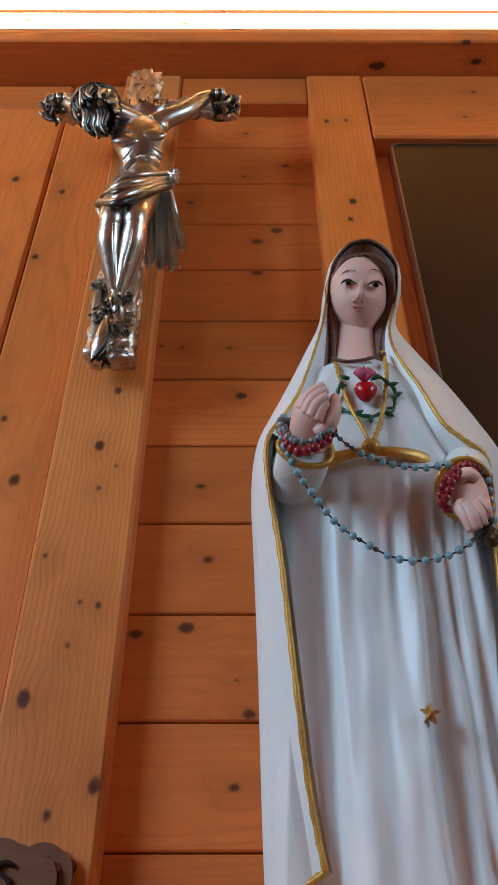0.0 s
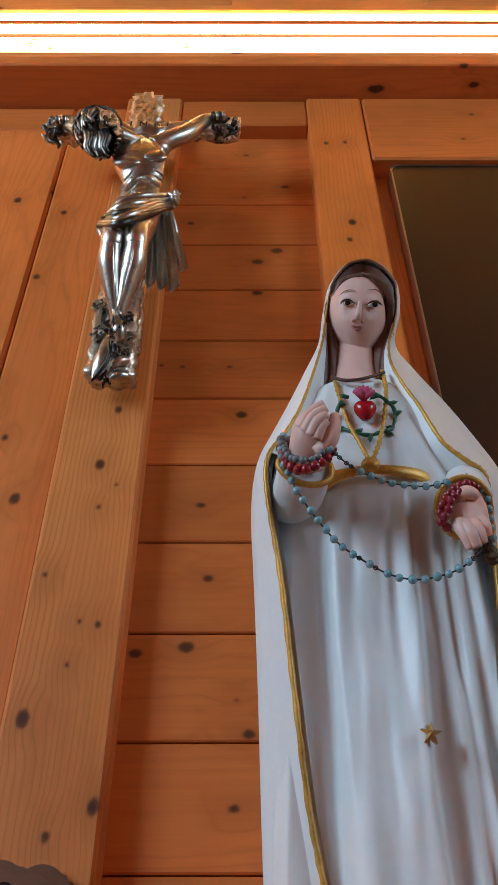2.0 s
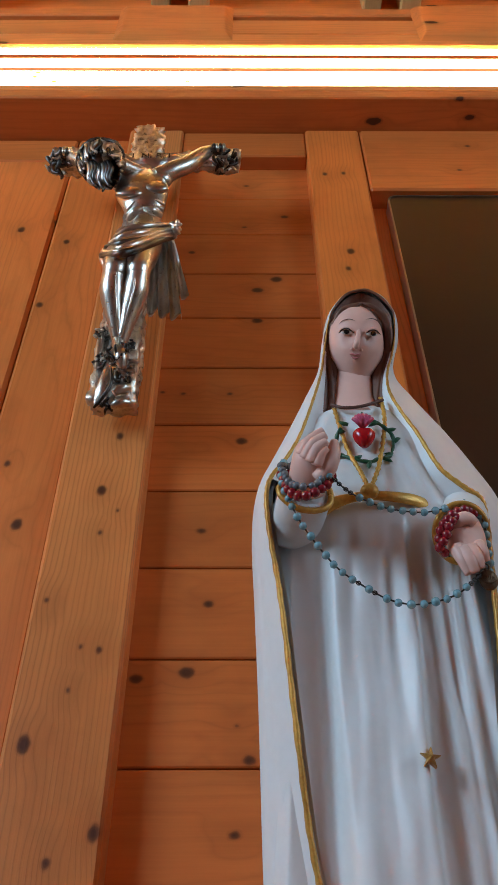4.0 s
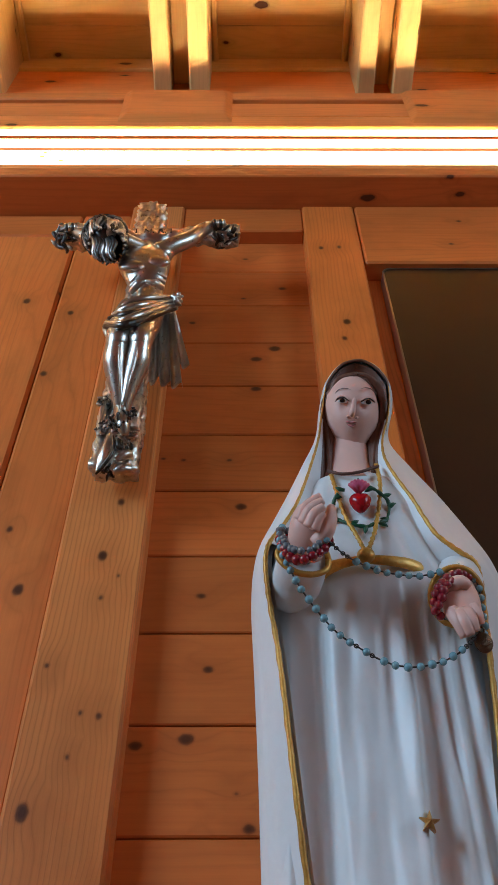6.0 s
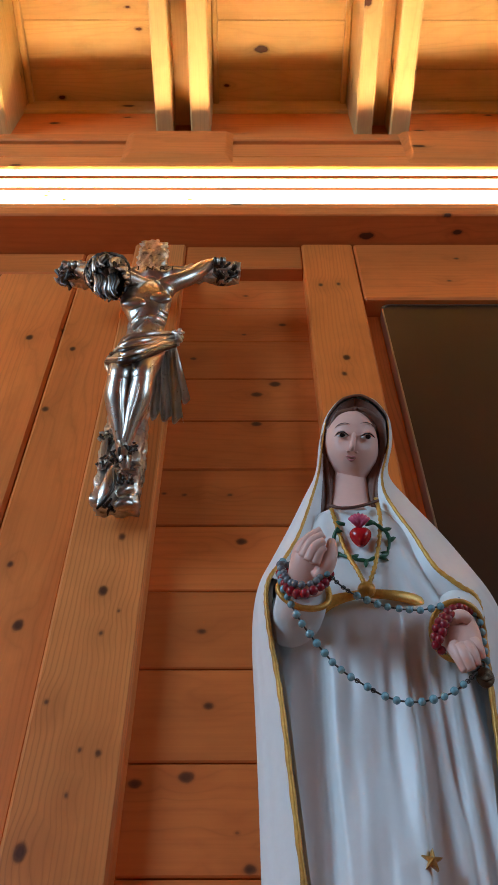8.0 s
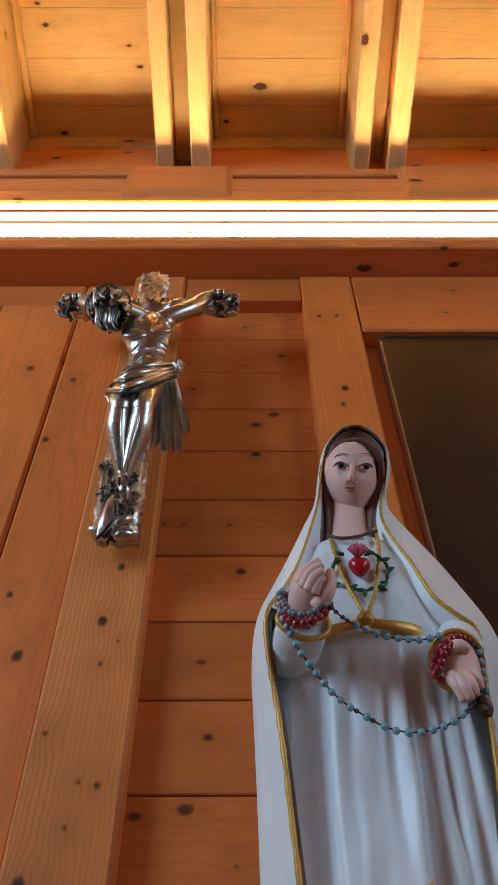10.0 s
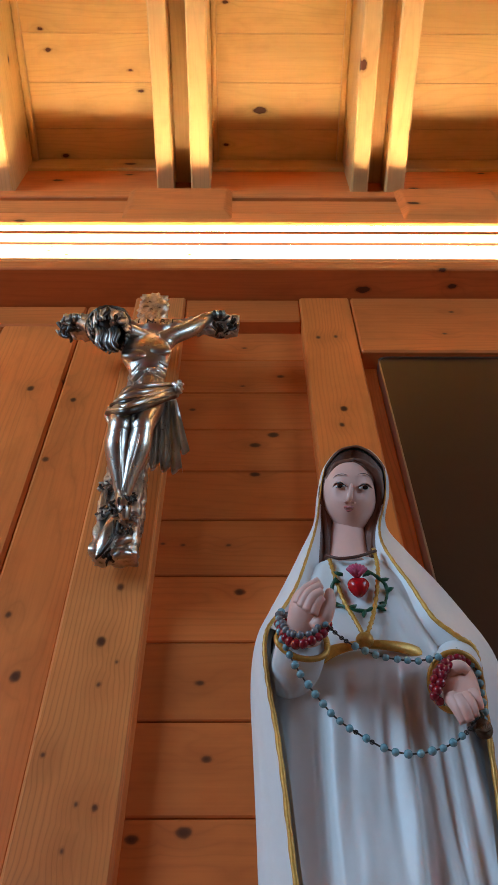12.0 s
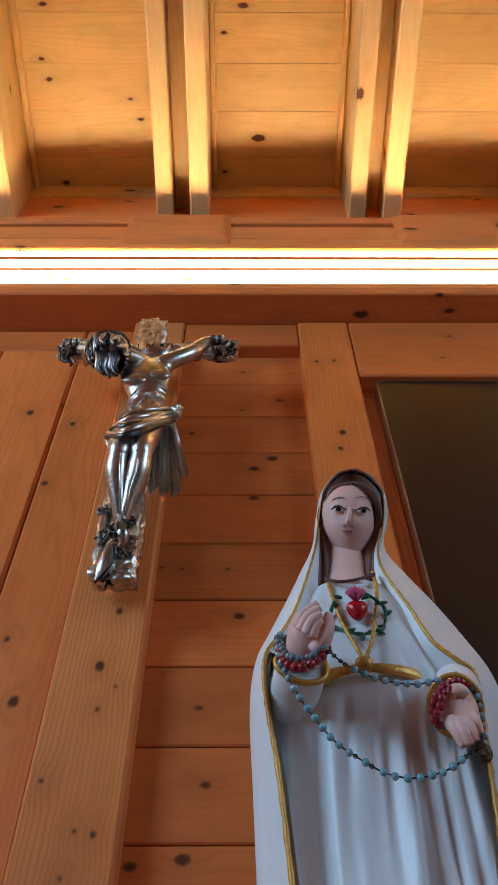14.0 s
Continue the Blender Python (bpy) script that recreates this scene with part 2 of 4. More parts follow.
# the side walls have one window opening each
for name, x0, x1, o0, o1 in (("wall_west", -22, -21, -22.0, -11.4), ("wall_east", 21, 22, -20.3, -11.3)):
    wall = structure(new(name), "pine side wall with a window opening", "wall")
    for a, b in (((x0, -34, FLOOR), (x1, o0, CEIL + 2)), ((x0, o1, FLOOR), (x1, 1.5, CEIL + 2)), ((x0, o0, FLOOR), (x1, o1, -7.3)), ((x0, o0, 4.4), (x1, o1, CEIL + 2))):
        beam("wall_section", a, b, wood_y, wall)
structure(beam("wall_south", (-22, -34, FLOOR), (22, -33, CEIL + 2), wood_x), "plain pine back wall of the room", "wall")

# ceiling: boards in one mesh
bm = bmesh.new()
k = 0
y = -0.58
while y > -34:
    piece, mid = box(-21 * U, 21 * U, (y - 1.0) * U + 0.0004, y * U - 0.0004, Z0 + CEIL * U, Z0 + (CEIL + 0.25) * U, 0.0009)
    me = bpy.data.meshes.new("t")
    piece.to_mesh(me)
    piece.free()
    me.transform(Matrix.Translation(mid))
    bm.from_mesh(me)
    bpy.data.meshes.remove(me)
    y -= 1.0
ceiling = structure(mesh_object("ceiling", bm, wood_pale), "varnished pine ceiling boards", "ceiling")
structure(beam("roof_slab", (-22, -34, CEIL + 0.3), (22, 1.5, CEIL + 2), plaster_white), "slab above the ceiling boards", "ceiling")

# ---- the panelled wall ----
XL, XR = -1.066, 0.961
PF = -0.30
left_post = structure(beam("post_left", (-1.955, 0.25, FLOOR), (XL, PF, 1.74), post_wood, ch=0.004), "broad pale pine post with knots", "post")
right_post = structure(beam("post_right", (XR, 0.25, FLOOR), (1.85, PF, 1.74), warm_lit_wood, ch=0.004), "pine post with warm orange light put into its colour", "post")
panel = structure(new("wall_panel"), "horizontal pine tongue-and-groove boards between two posts", "wall panel")
for n in range(-1, 17):
    beam("board", (XL - 0.1, 0, -n - 1 + 0.008), (XR + 0.1, 0.25, -n - 0.008), boards_wood, panel, ch=0.0018)
rail = structure(beam("top_rail", (XL, 0.1, 0.93), (XR, -0.25, 1.73), wood_x, ch=0.003), "short pine rail above the boards", "rail")
# upright boards beside the post
structure(beam("upright_board", (-2.83, 0.25, FLOOR), (-1.965, -0.12, 1.74), upright_wood, ch=0.005), "wide upright pine board", "board")
structure(beam("upright_board", (-4.2, 0.25, FLOOR), (-2.85, -0.12, 1.0), upright_wood, ch=0.005), "wide upright pine board", "board")
structure(beam("upright_board", (-20, 0.25, FLOOR), (-4.22, -0.12, 1.0), wood_z, ch=0.005), "wide upright pine board", "board")
structure(beam("head_rail", (-20, 0.25, 1.0), (-2.85, -0.12, 1.73), wood_x, ch=0.004), "pine rail over the upright boards", "rail")
structure(beam("head_rail", (1.87, 0.2, -0.20), (20, PF, 1.73), rail_wood, ch=0.004), "pine head rail over the dark screen", "rail")
structure(beam("jamb_board", (1.85, 0.25, FLOOR), (2.155, 0.02, -0.2), wood_z, ch=0.004), "pine jamb beside the dark screen", "trim")

# ---- the wall plate with its light trough ----
structure(beam("wall_plate", (-21, 0.25, 1.80), (21, -0.40, 7.2), wood_x), "pine wall plate under the rafters", "beam")
structure(beam("upper_plate", (-21, -0.3, 5.0), (21, -0.84, 7.1), beam_wood), "pine plate between the rafter ends", "beam")
structure(beam("trough_base", (-21, 0.25, 1.76), (21, -0.84, 2.05), wood_x, ch=0.003), "pine soffit of the light trough", "beam")
structure(beam("trough_lip", (-21, -0.78, 2.05), (21, -0.84, 2.22), beam_wood), "pine front lip of the light trough", "trim")
structure(beam("trough_board", (-21, -0.3, 2.05), (21, -0.36, 5.2), wood_x), "pine board brightly lit by the strip light", "board")
# added glowing bands: trough face and beam underside, as if lit white
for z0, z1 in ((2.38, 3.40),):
    structure(beam("lit_wood_band", (-21, -0.355, z0), (21, -0.60, z1), lit_band_glow, ch=0.001), "glowing warm white strip standing in for lit wood", "strip light")
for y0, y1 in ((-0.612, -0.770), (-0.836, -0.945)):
    structure(beam("lit_wood_band", (-21, y0, 3.50), (21, y1, 3.531), lit_band_glow, ch=0.001), "glowing warm white strip standing in for lit wood", "strip light")
amber = paint("amber_speck", (0.70, 0.36, 0.03), 0.5)
for x, z in ((-3.72, 3.30), (-3.75, 3.12), (-3.38, 2.93), (-1.05, 2.95)):
    bm = bmesh.new()
    bmesh.ops.create_uvsphere(bm, u_segments=10, v_segments=6, radius=0.0045)
    bmesh.ops.scale(bm, vec=(1.3, 0.4, 0.8), verts=bm.verts)
    o = mesh_object("speck", bm, amber, True)
    o.location = W(x, -0.603, z)
    structure(o, "small amber speck on the glowing strip", "speck")
structure(beam("plate_beam", (-21, -0.55, 4.05), (21, -1.00, 4.73), beam_wood, ch=0.003), "pine beam over the light trough", "beam")
# the rear lath takes the dark sign wood in place of the slot's shade
structure(beam("plate_lath", (-21, -0.55, 3.53), (21, -0.776, 4.05), walnut, ch=0.001), "lath behind the slot of the beam, dark to stand in for shade", "trim")
structure(beam("plate_lath", (-21, -0.830, 3.53), (21, -1.00, 4.05), beam_wood, ch=0.003), "pine lath in front of the slot of the beam", "trim")
structure(beam("plate_cap", (-21, -0.55, 4.97), (21, -1.00, 5.32), beam_wood, ch=0.003), "pine cap of the wall plate", "beam")
structure(beam("plate_groove", (-21, -0.55, 4.72), (21, -0.66, 4.98), wood_x), "recessed groove of the wall plate", "beam")
structure(beam("crown_trim", (-21, -0.5, 7.1), (21, -0.90, 7.8), wood_pale, ch=0.004), "pine trim along the ceiling", "trim")
strip = structure(beam("led_strip", (-21, -0.735, 2.06), (21, -0.575, 2.12), led, ch=0.0003), "warm glowing strip light in the trough", "strip light")


def bracket(x0, x1):
    """A block on the beam, with slanted ends and a slanted underside."""
    bm = bmesh.new()
    c = 0.16
    for px, py, pz in ((x0, -0.99, 3.70), (x1, -0.99, 3.70), (x0, -0.99, 5.3), (x1, -0.99, 5.3),
                       (x0 + c, -1.075, 4.02), (x1 - c, -1.075, 4.02), (x0 + c, -1.075, 5.28), (x1 - c, -1.075, 5.28)):
        bm.verts.new(W(px, py, pz) - W((x0 + x1) / 2, -1, 4.4))
    bmesh.ops.convex_hull(bm, input=bm.verts)
    bmesh.ops.bevel(bm, geom=bm.edges[:], offset=0.0025, segments=1, affect="EDGES")
    ob = mesh_object("bracket_block", bm, beam_wood)
    ob.location = W((x0 + x1) / 2, -1, 4.4)
    return structure(ob, "chamfered pine block on the beam", "block")


for x0 in (-7.6, -2.42, 3.06, 8.4):
    bracket(x0, x0 + 2.17)
for x0 in (-10.2, -6.05, -1.87, 2.245, 6.36, 10.5):
    for x in (x0 - 0.13, x0 + 1.12):
        structure(beam("cove_trim", (x, -33, 7.58), (x + 0.13, -0.84, 7.82), wood_y, ch=0.004), "narrow pine trim beside a rafter", "trim")
    structure(beam("rafter_infill", (x0 + 0.355, -33, 6.3), (x0 + 0.715, -0.84, 7.85), wood_y), "recessed pine board between paired rafters", "board")
for x0 in (-10.2, -6.05, -1.87, 2.245, 6.36, 10.5):
    for dx0, dx1 in ((0, 0.352), (0.72, 1.12)):
        structure(beam("rafter", (x0 + dx0, -33, 5.6), (x0 + dx1, -0.4, 7.85), wood_y, ch=0.004), "pine rafter of a pair, lit warm", "rafter")

# ---- dark screen ----
def rounded(w, h, r, n=6):
    """The outline of a rounded rectangle about its middle."""
    out = []
    for cx, cz, a0 in ((w / 2 - r, h / 2 - r, 0), (r - w / 2, h / 2 - r, 90), (r - w / 2, r - h / 2, 180), (w / 2 - r, r - h / 2, 270)):
        for k in range(n + 1):
            a = radians(a0 + 90 * k / n)
            out.append((cx + r * math.cos(a), cz + r * math.sin(a)))
    return out


def slab(w, h, r, y0, y1):
    bm = bmesh.new()
    o = rounded(w, h, r)
    a, b = ([bm.verts.new((x, y, z)) for x, z in o] for y in (y0, y1))
    bm.faces.new(a), bm.faces.new(b)
    for k in range(len(o)):
        j = (k + 1) % len(o)
        bm.faces.new((a[k], a[j], b[j], b[k]))
    return bm


def rim(w, h, r, y0, y1, t):
    bm = bmesh.new()
    rings = []
    for q, y in ((0, y1), (0, y0), (t, y0), (t, y0 + 0.002)):
        rings.append([bm.verts.new((x, y, z)) for x, z in rounded(w - 2 * q, h - 2 * q, r - q * 0.6)])
    for a, b in zip(rings, rings[1:]):
        for k in range(len(a)):
            j = (k + 1) % len(a)
            bm.faces.new((a[k], a[j], b[j], b[k]))
    return bm


tv = tagged(new("television"), "large black television with a thin metal rim, against the pine wall", "television")
tv.location = W(7.00, -0.133, -3.57)
part("screen", slab(9.7 * U, 6.6 * U, 0.12 * U, -0.008, 0.045), screen, tv)
part("bezel", rim(9.76 * U, 6.66 * U, 0.14 * U, -0.010, 0.040, 0.003), screen_rim, tv, "thin dark metal rim")

# ---- the statue ----
statue_white = paint("statue_white", (0.80, 0.80, 0.79), 0.42, grain=0.03, scale=40, relief=0.12)
gold = paint("gold_paint", (0.80, 0.43, 0.09), 0.36, 0.35, grain=0.12, scale=120, relief=0.5, second=(0.36, 0.15, 0.02))
flesh = paint("statue_flesh", (0.84, 0.48, 0.39), 0.45, grain=0.03, relief=0.05)
hair = paint("statue_hair", (0.20, 0.075, 0.04), 0.5, grain=0.15, scale=90, relief=0.6, second=(0.09, 0.03, 0.018))
red_gloss = paint("red_enamel", (0.55, 0.008, 0.015), 0.22, grain=0.08, relief=0.05)
pink = paint("pink_enamel", (0.75, 0.10, 0.20), 0.35, grain=0.12)
green = paint("green_enamel", (0.02, 0.13, 0.06), 0.35, grain=0.15)
eye_white = paint("eye_white", (0.75, 0.70, 0.66), 0.3)
eye_dark = paint("eye_dark", (0.02, 0.012, 0.01), 0.25)
brow_brown = paint("brow_brown", (0.12, 0.04, 0.025), 0.5)
lip = paint("lip_pink", (0.62, 0.20, 0.19), 0.4)
STATUE_MATS = [statue_white, gold, flesh, hair, red_gloss, pink, green, eye_white, eye_dark, brow_brown, lip]
WHITE, GOLD, FLESH, HAIR, RED, PINK, GREEN, EYEW, EYED, BROW, LIP = range(11)


def L(p):
    """Figure coordinates (across, along its axis, towards the front) to local metres."""
    return Vector((p[0], -p[2], p[1])) * U


def lerp(a, b, t):
    return a + (b - a) * t


def ramp01(x, a, b):
    t = max(0.0, min(1.0, (x - a) / (b - a)))
    return t * t * (3 - 2 * t)


def spline(pts, n):
    """n + 1 points on a smooth curve through pts."""
    pts = [np.array(p, float) for p in pts]
    ext = [2 * pts[0] - pts[1], *pts, 2 * pts[-1] - pts[-2]]
    out = []
    for i in range(n + 1):
        u = i / n * (len(pts) - 1)
        k = min(int(u), len(pts) - 2)
        t = u - k
        a, b, c, d = ext[k:k + 4]
        out.append(0.5 * (2 * b + (c - a) * t + (2 * a - 5 * b + 4 * c - d) * t * t + (3 * b - a - 3 * c + d) * t ** 3))
    return out


def sheet(bm, rows, mat=0, wrap=False, caps=False):
    """Faces over rows of figure points."""
    vs = [[bm.verts.new(L(p)) for p in r] for r in rows]
    n = len(vs[0])
    for a, b in zip(vs, vs[1:]):
        for j in range(n if wrap else n - 1):
            k = (j + 1) % n
            try:
                f = bm.faces.new((a[j], a[k], b[k], b[j]))
            except ValueError:
                continue
            f.material_index, f.smooth = mat, True
    if caps:
        for r in (vs[0], vs[-1]):
            f = bm.faces.new(r)
            f.material_index, f.smooth = mat, True


def tube(bm, pts, radius, mat=0, seg=8, n=None, flat=1.0, twist=None):
    """A round or flattened tube along a smooth path; radius is a number or a list of radii along it."""
    path = spline(pts, n or 6 * (len(pts) - 1))
    rr = radius if isinstance(radius, (list, tuple)) else [radius, radius]
    rr = spline([[r] for r in rr], len(path) - 1)
    rows = []
    ref = np.array((0.0, 0.0, 1.0))
    for i, p in enumerate(path):
        d = path[min(i + 1, len(path) - 1)] - path[max(i - 1, 0)]
        d = d / (np.linalg.norm(d) + 1e-9)
        a = np.cross(d, ref)
        a = a / (np.linalg.norm(a) + 1e-9)
        b = np.cross(d, a)
        r = float(rr[i][0])
        row = []
        for k in range(seg):
            w = 2 * math.pi * k / seg
            q = r * (1 + (twist[0] * math.cos(twist[1] * (w + twist[2] * i)) if twist else 0))
            row.append(p + a * q * math.cos(w) + b * q * flat * math.sin(w))
        rows.append(row)
    sheet(bm, rows, mat, True, True)


def blob(bm, c, rx, rs, rn, mat=0, nu=14, nv=10, tilt=0.0, shape=None):
    """An ellipsoid; tilt in degrees turns its upright axis forwards, shape bends each point."""
    ct, st_ = math.cos(radians(tilt)), math.sin(radians(tilt))
    rows = []
    for i in range(nv + 1):
        v = math.pi * i / nv
        row = []
        for j in range(nu):
            w = 2 * math.pi * j / nu
            sv = max(math.sin(v), 0.02)
            q = [sv * math.cos(w), math.cos(v), sv * math.sin(w)]
            if shape:
                q = shape(*q)
            x, s, n = rx * q[0], rs * q[1], rn * q[2]
            row.append((c[0] + x, c[1] + s * ct - n * st_, c[2] + s * st_ + n * ct))
        rows.append(row)
    sheet(bm, rows, mat, True, True)


def mantle(bm):
    """The open cloak with its hood: rows of front edge, side, back, side and front edge, from the hood down."""
    top = (-0.052, 4.880, 0.345)
    rows = [
        ((-0.176, 4.820, 0.340), (-0.140, 4.950, 0.190), (-0.03, 5.02, 0.10), (0.092, 4.945, 0.190), (0.076, 4.815, 0.340)),
        ((-0.274, 4.692, 0.325), (-0.246, 4.860, 0.130), (-0.01, 4.97, -0.10), (0.192, 4.850, 0.130), (0.163, 4.693, 0.325)),
        ((-0.316, 4.586, 0.310), (-0.304, 4.760, 0.070), (-0.02, 4.86, -0.28), (0.240, 4.755, 0.070), (0.182, 4.597, 0.310)),
        ((-0.359, 4.340, 0.300), (-0.342, 4.581, 0.000), (-0.02, 4.5, -0.42), (0.244, 4.610, 0.000), (0.153, 4.341, 0.300)),
        ((-0.394, 4.111, 0.300), (-0.384, 4.301, 0.000), (-0.02, 4.2, -0.42), (0.188, 4.302, 0.000), (0.082, 4.077, 0.300)),
        ((-0.465, 3.852, 0.320), (-0.486, 4.042, 0.000), (-0.02, 3.9, -0.45), (0.317, 4.053, 0.000), (0.100, 3.838, 0.340)),
        ((-0.572, 3.523, 0.360), (-0.619, 3.755, 0.000), (0.0, 3.6, -0.50), (0.517, 3.756, 0.000), (0.224, 3.494, 0.420)),
        ((-0.691, 3.298, 0.380), (-0.733, 3.508, 0.000), (0.0, 3.35, -0.52), (0.684, 3.471, 0.000), (0.335, 3.206, 0.450)),
        ((-0.777, 3.137, 0.460), (-0.818, 3.310, 0.000), (0.0, 3.1, -0.52), (0.806, 3.209, 0.000), (0.488, 3.056, 0.450)),
        ((-0.811, 2.987, 0.470), (-0.863, 3.102, 0.000), (0.0, 2.9, -0.52), (0.855, 2.940, 0.000), (0.580, 2.991, 0.420)),
        ((-0.793, 2.740, 0.450), (-0.879, 2.813, 0.000), (0.0, 2.6, -0.52), (0.855, 2.691, 0.000), (0.597, 2.824, 0.400)),
        ((-0.729, 2.313, 0.400), (-0.870, 2.413, 0.000), (0.0, 2.2, -0.52), (0.793, 2.223, 0.000), (0.581, 2.450, 0.380)),
        ((-0.668, 1.700, 0.350), (-0.853, 1.758, 0.000), (0.0, 1.6, -0.54), (0.717, 1.690, 0.000), (0.554, 1.927, 0.360)),
        ((-0.596, 1.018, 0.300), (-0.842, 0.936, 0.000), (0.0, 0.9, -0.56), (0.633, 1.054, 0.000), (0.486, 1.151, 0.360)),
        ((-0.526, 0.627, 0.300), (-0.832, 0.386, 0.000), (0.0, 0.25, -0.58), (0.575, 0.625, 0.000), (0.445, 0.689, 0.360)),
    ]
    rings = [[top] * 9]
    for el, sl, b, sr, er in rows:
        el, sl, b, sr, er = (np.array(q) for q in (el, sl, b, sr, er))
        puff = 0.012 if el[1] > 3.9 else 0.035
        ml = (el + sl) / 2 + np.array((-puff, 0, 0.02))
        mr = (er + sr) / 2 + np.array((puff, 0, 0.02))
        bl = np.array((sl[0] * 0.72 + b[0] * 0.28, (sl[1] + b[1]) / 2, b[2] * 0.78))
        br = np.array((sr[0] * 0.72 + b[0] * 0.28, (sr[1] + b[1]) / 2, b[2] * 0.78))
        rings.append([el, ml, sl, bl, b, br, sr, mr, er])
    cols = [spline([r[k] for r in rings], 84) for k in range(9)]
    outer = []
    for i in range(85):
        ring = spline([c[i] for c in cols], 56)
        drop = ramp01(i / 84, 0.5, 0.75)
        for j, p in enumerate(ring):
            # shallow hanging folds at the sides and back
            side = math.sin(math.pi * j / 56) ** 1.4
            p[2] += 0.022 * drop * side * math.sin(j * 1.35 + 0.015 * i)
            p[0] += 0.012 * drop * side * math.sin(j * 1.9 + 1.0)
        outer.append(ring)
    sheet(bm, outer, WHITE)
    inner = []
    for i, ring in enumerate(outer):
        mid = sum(ring) / len(ring)
        inner.append([p + (mid - p) * min(0.05 / (np.linalg.norm(mid - p) + 1e-6), 0.9) * np.array((1, 0.1, 1)) for p in ring])
    sheet(bm, inner[1:], WHITE)
    sheet(bm, [outer[-1], inner[-1]], WHITE)
    # hair lining between the hood's edge and the face
    for e in (0, -1):
        lining = []
        for i in range(0, 46):
            r = np.array(outer[i][e])
            c = np.array((-0.135, max(4.02, min(r[1] - 0.06, 4.52)) if i < 25 else r[1] - 0.05, 0.20))
            k = ramp01(i, 20, 44)
            wave = 0.012 * math.sin(i * 1.3)
            lining.append([r + (c - r) * lerp(f, g, k) + np.array((0, 0, -0.02 - d + wave * f - 0.03 * k)) for f, g, d in ((0.05, 0.28, 0.0), (0.18, 0.36, 0.015), (0.34, 0.46, 0.0), (0.5, 0.6, 0.03), (0.8, 0.85, 0.16))])
        sheet(bm, lining, HAIR)
        lining = []
        for i in range(23, 52):
            r = np.array(outer[i][e])
            c = np.array((-0.13, r[1] - 0.08, 0.30))
            g = 0.2 + 0.8 * ramp01(i, 22, 44)
            lining.append([r + (c - r) * f * g + np.array((0, 0, -d * g)) for f, d in ((0.02, 0.0), (0.14, 0.02), (0.26, 0.04), (0.36, 0.10))])
        sheet(bm, lining, WHITE)
    left = [r[0] for r in outer[15::3]]
    right = [r[-1] for r in outer[15::3]]
    tube(bm, [*(r[0] for r in outer[16:1:-3]), *(r[-1] for r in outer[1:17:3])], [0.006, 0.012, 0.006], HAIR, 7, 40)
    wob = (0.16, 2, 0.9)
    tube(bm, left, [0.004, 0.009, 0.012, 0.015, 0.017, 0.018, 0.018], GOLD, 7, 130, 1.3, wob)
    tube(bm, right, [0.004, 0.009, 0.013, 0.017, 0.018, 0.018, 0.018], GOLD, 7, 130, 1.3, wob)
    tube(bm, [outer[-1][k] for k in range(0, 12)], 0.022, GOLD, 7, 30, 1.2, wob)


RIDGES = [  # place across at the belt and at the hem, width on the left and right flank, height
    (-0.40, -0.37, 0.06, 0.13, 0.11), (-0.20, -0.27, 0.09, 0.10, 0.08), (-0.08, -0.11, 0.09, 0.06, 0.06),
    (0.05, 0.065, 0.14, 0.032, 0.15), (0.21, 0.29, 0.05, 0.045, 0.07), (0.31, 0.42, 0.05, 0.05, 0.08), (0.40, 0.62, 0.09, 0.09, 0.12)]


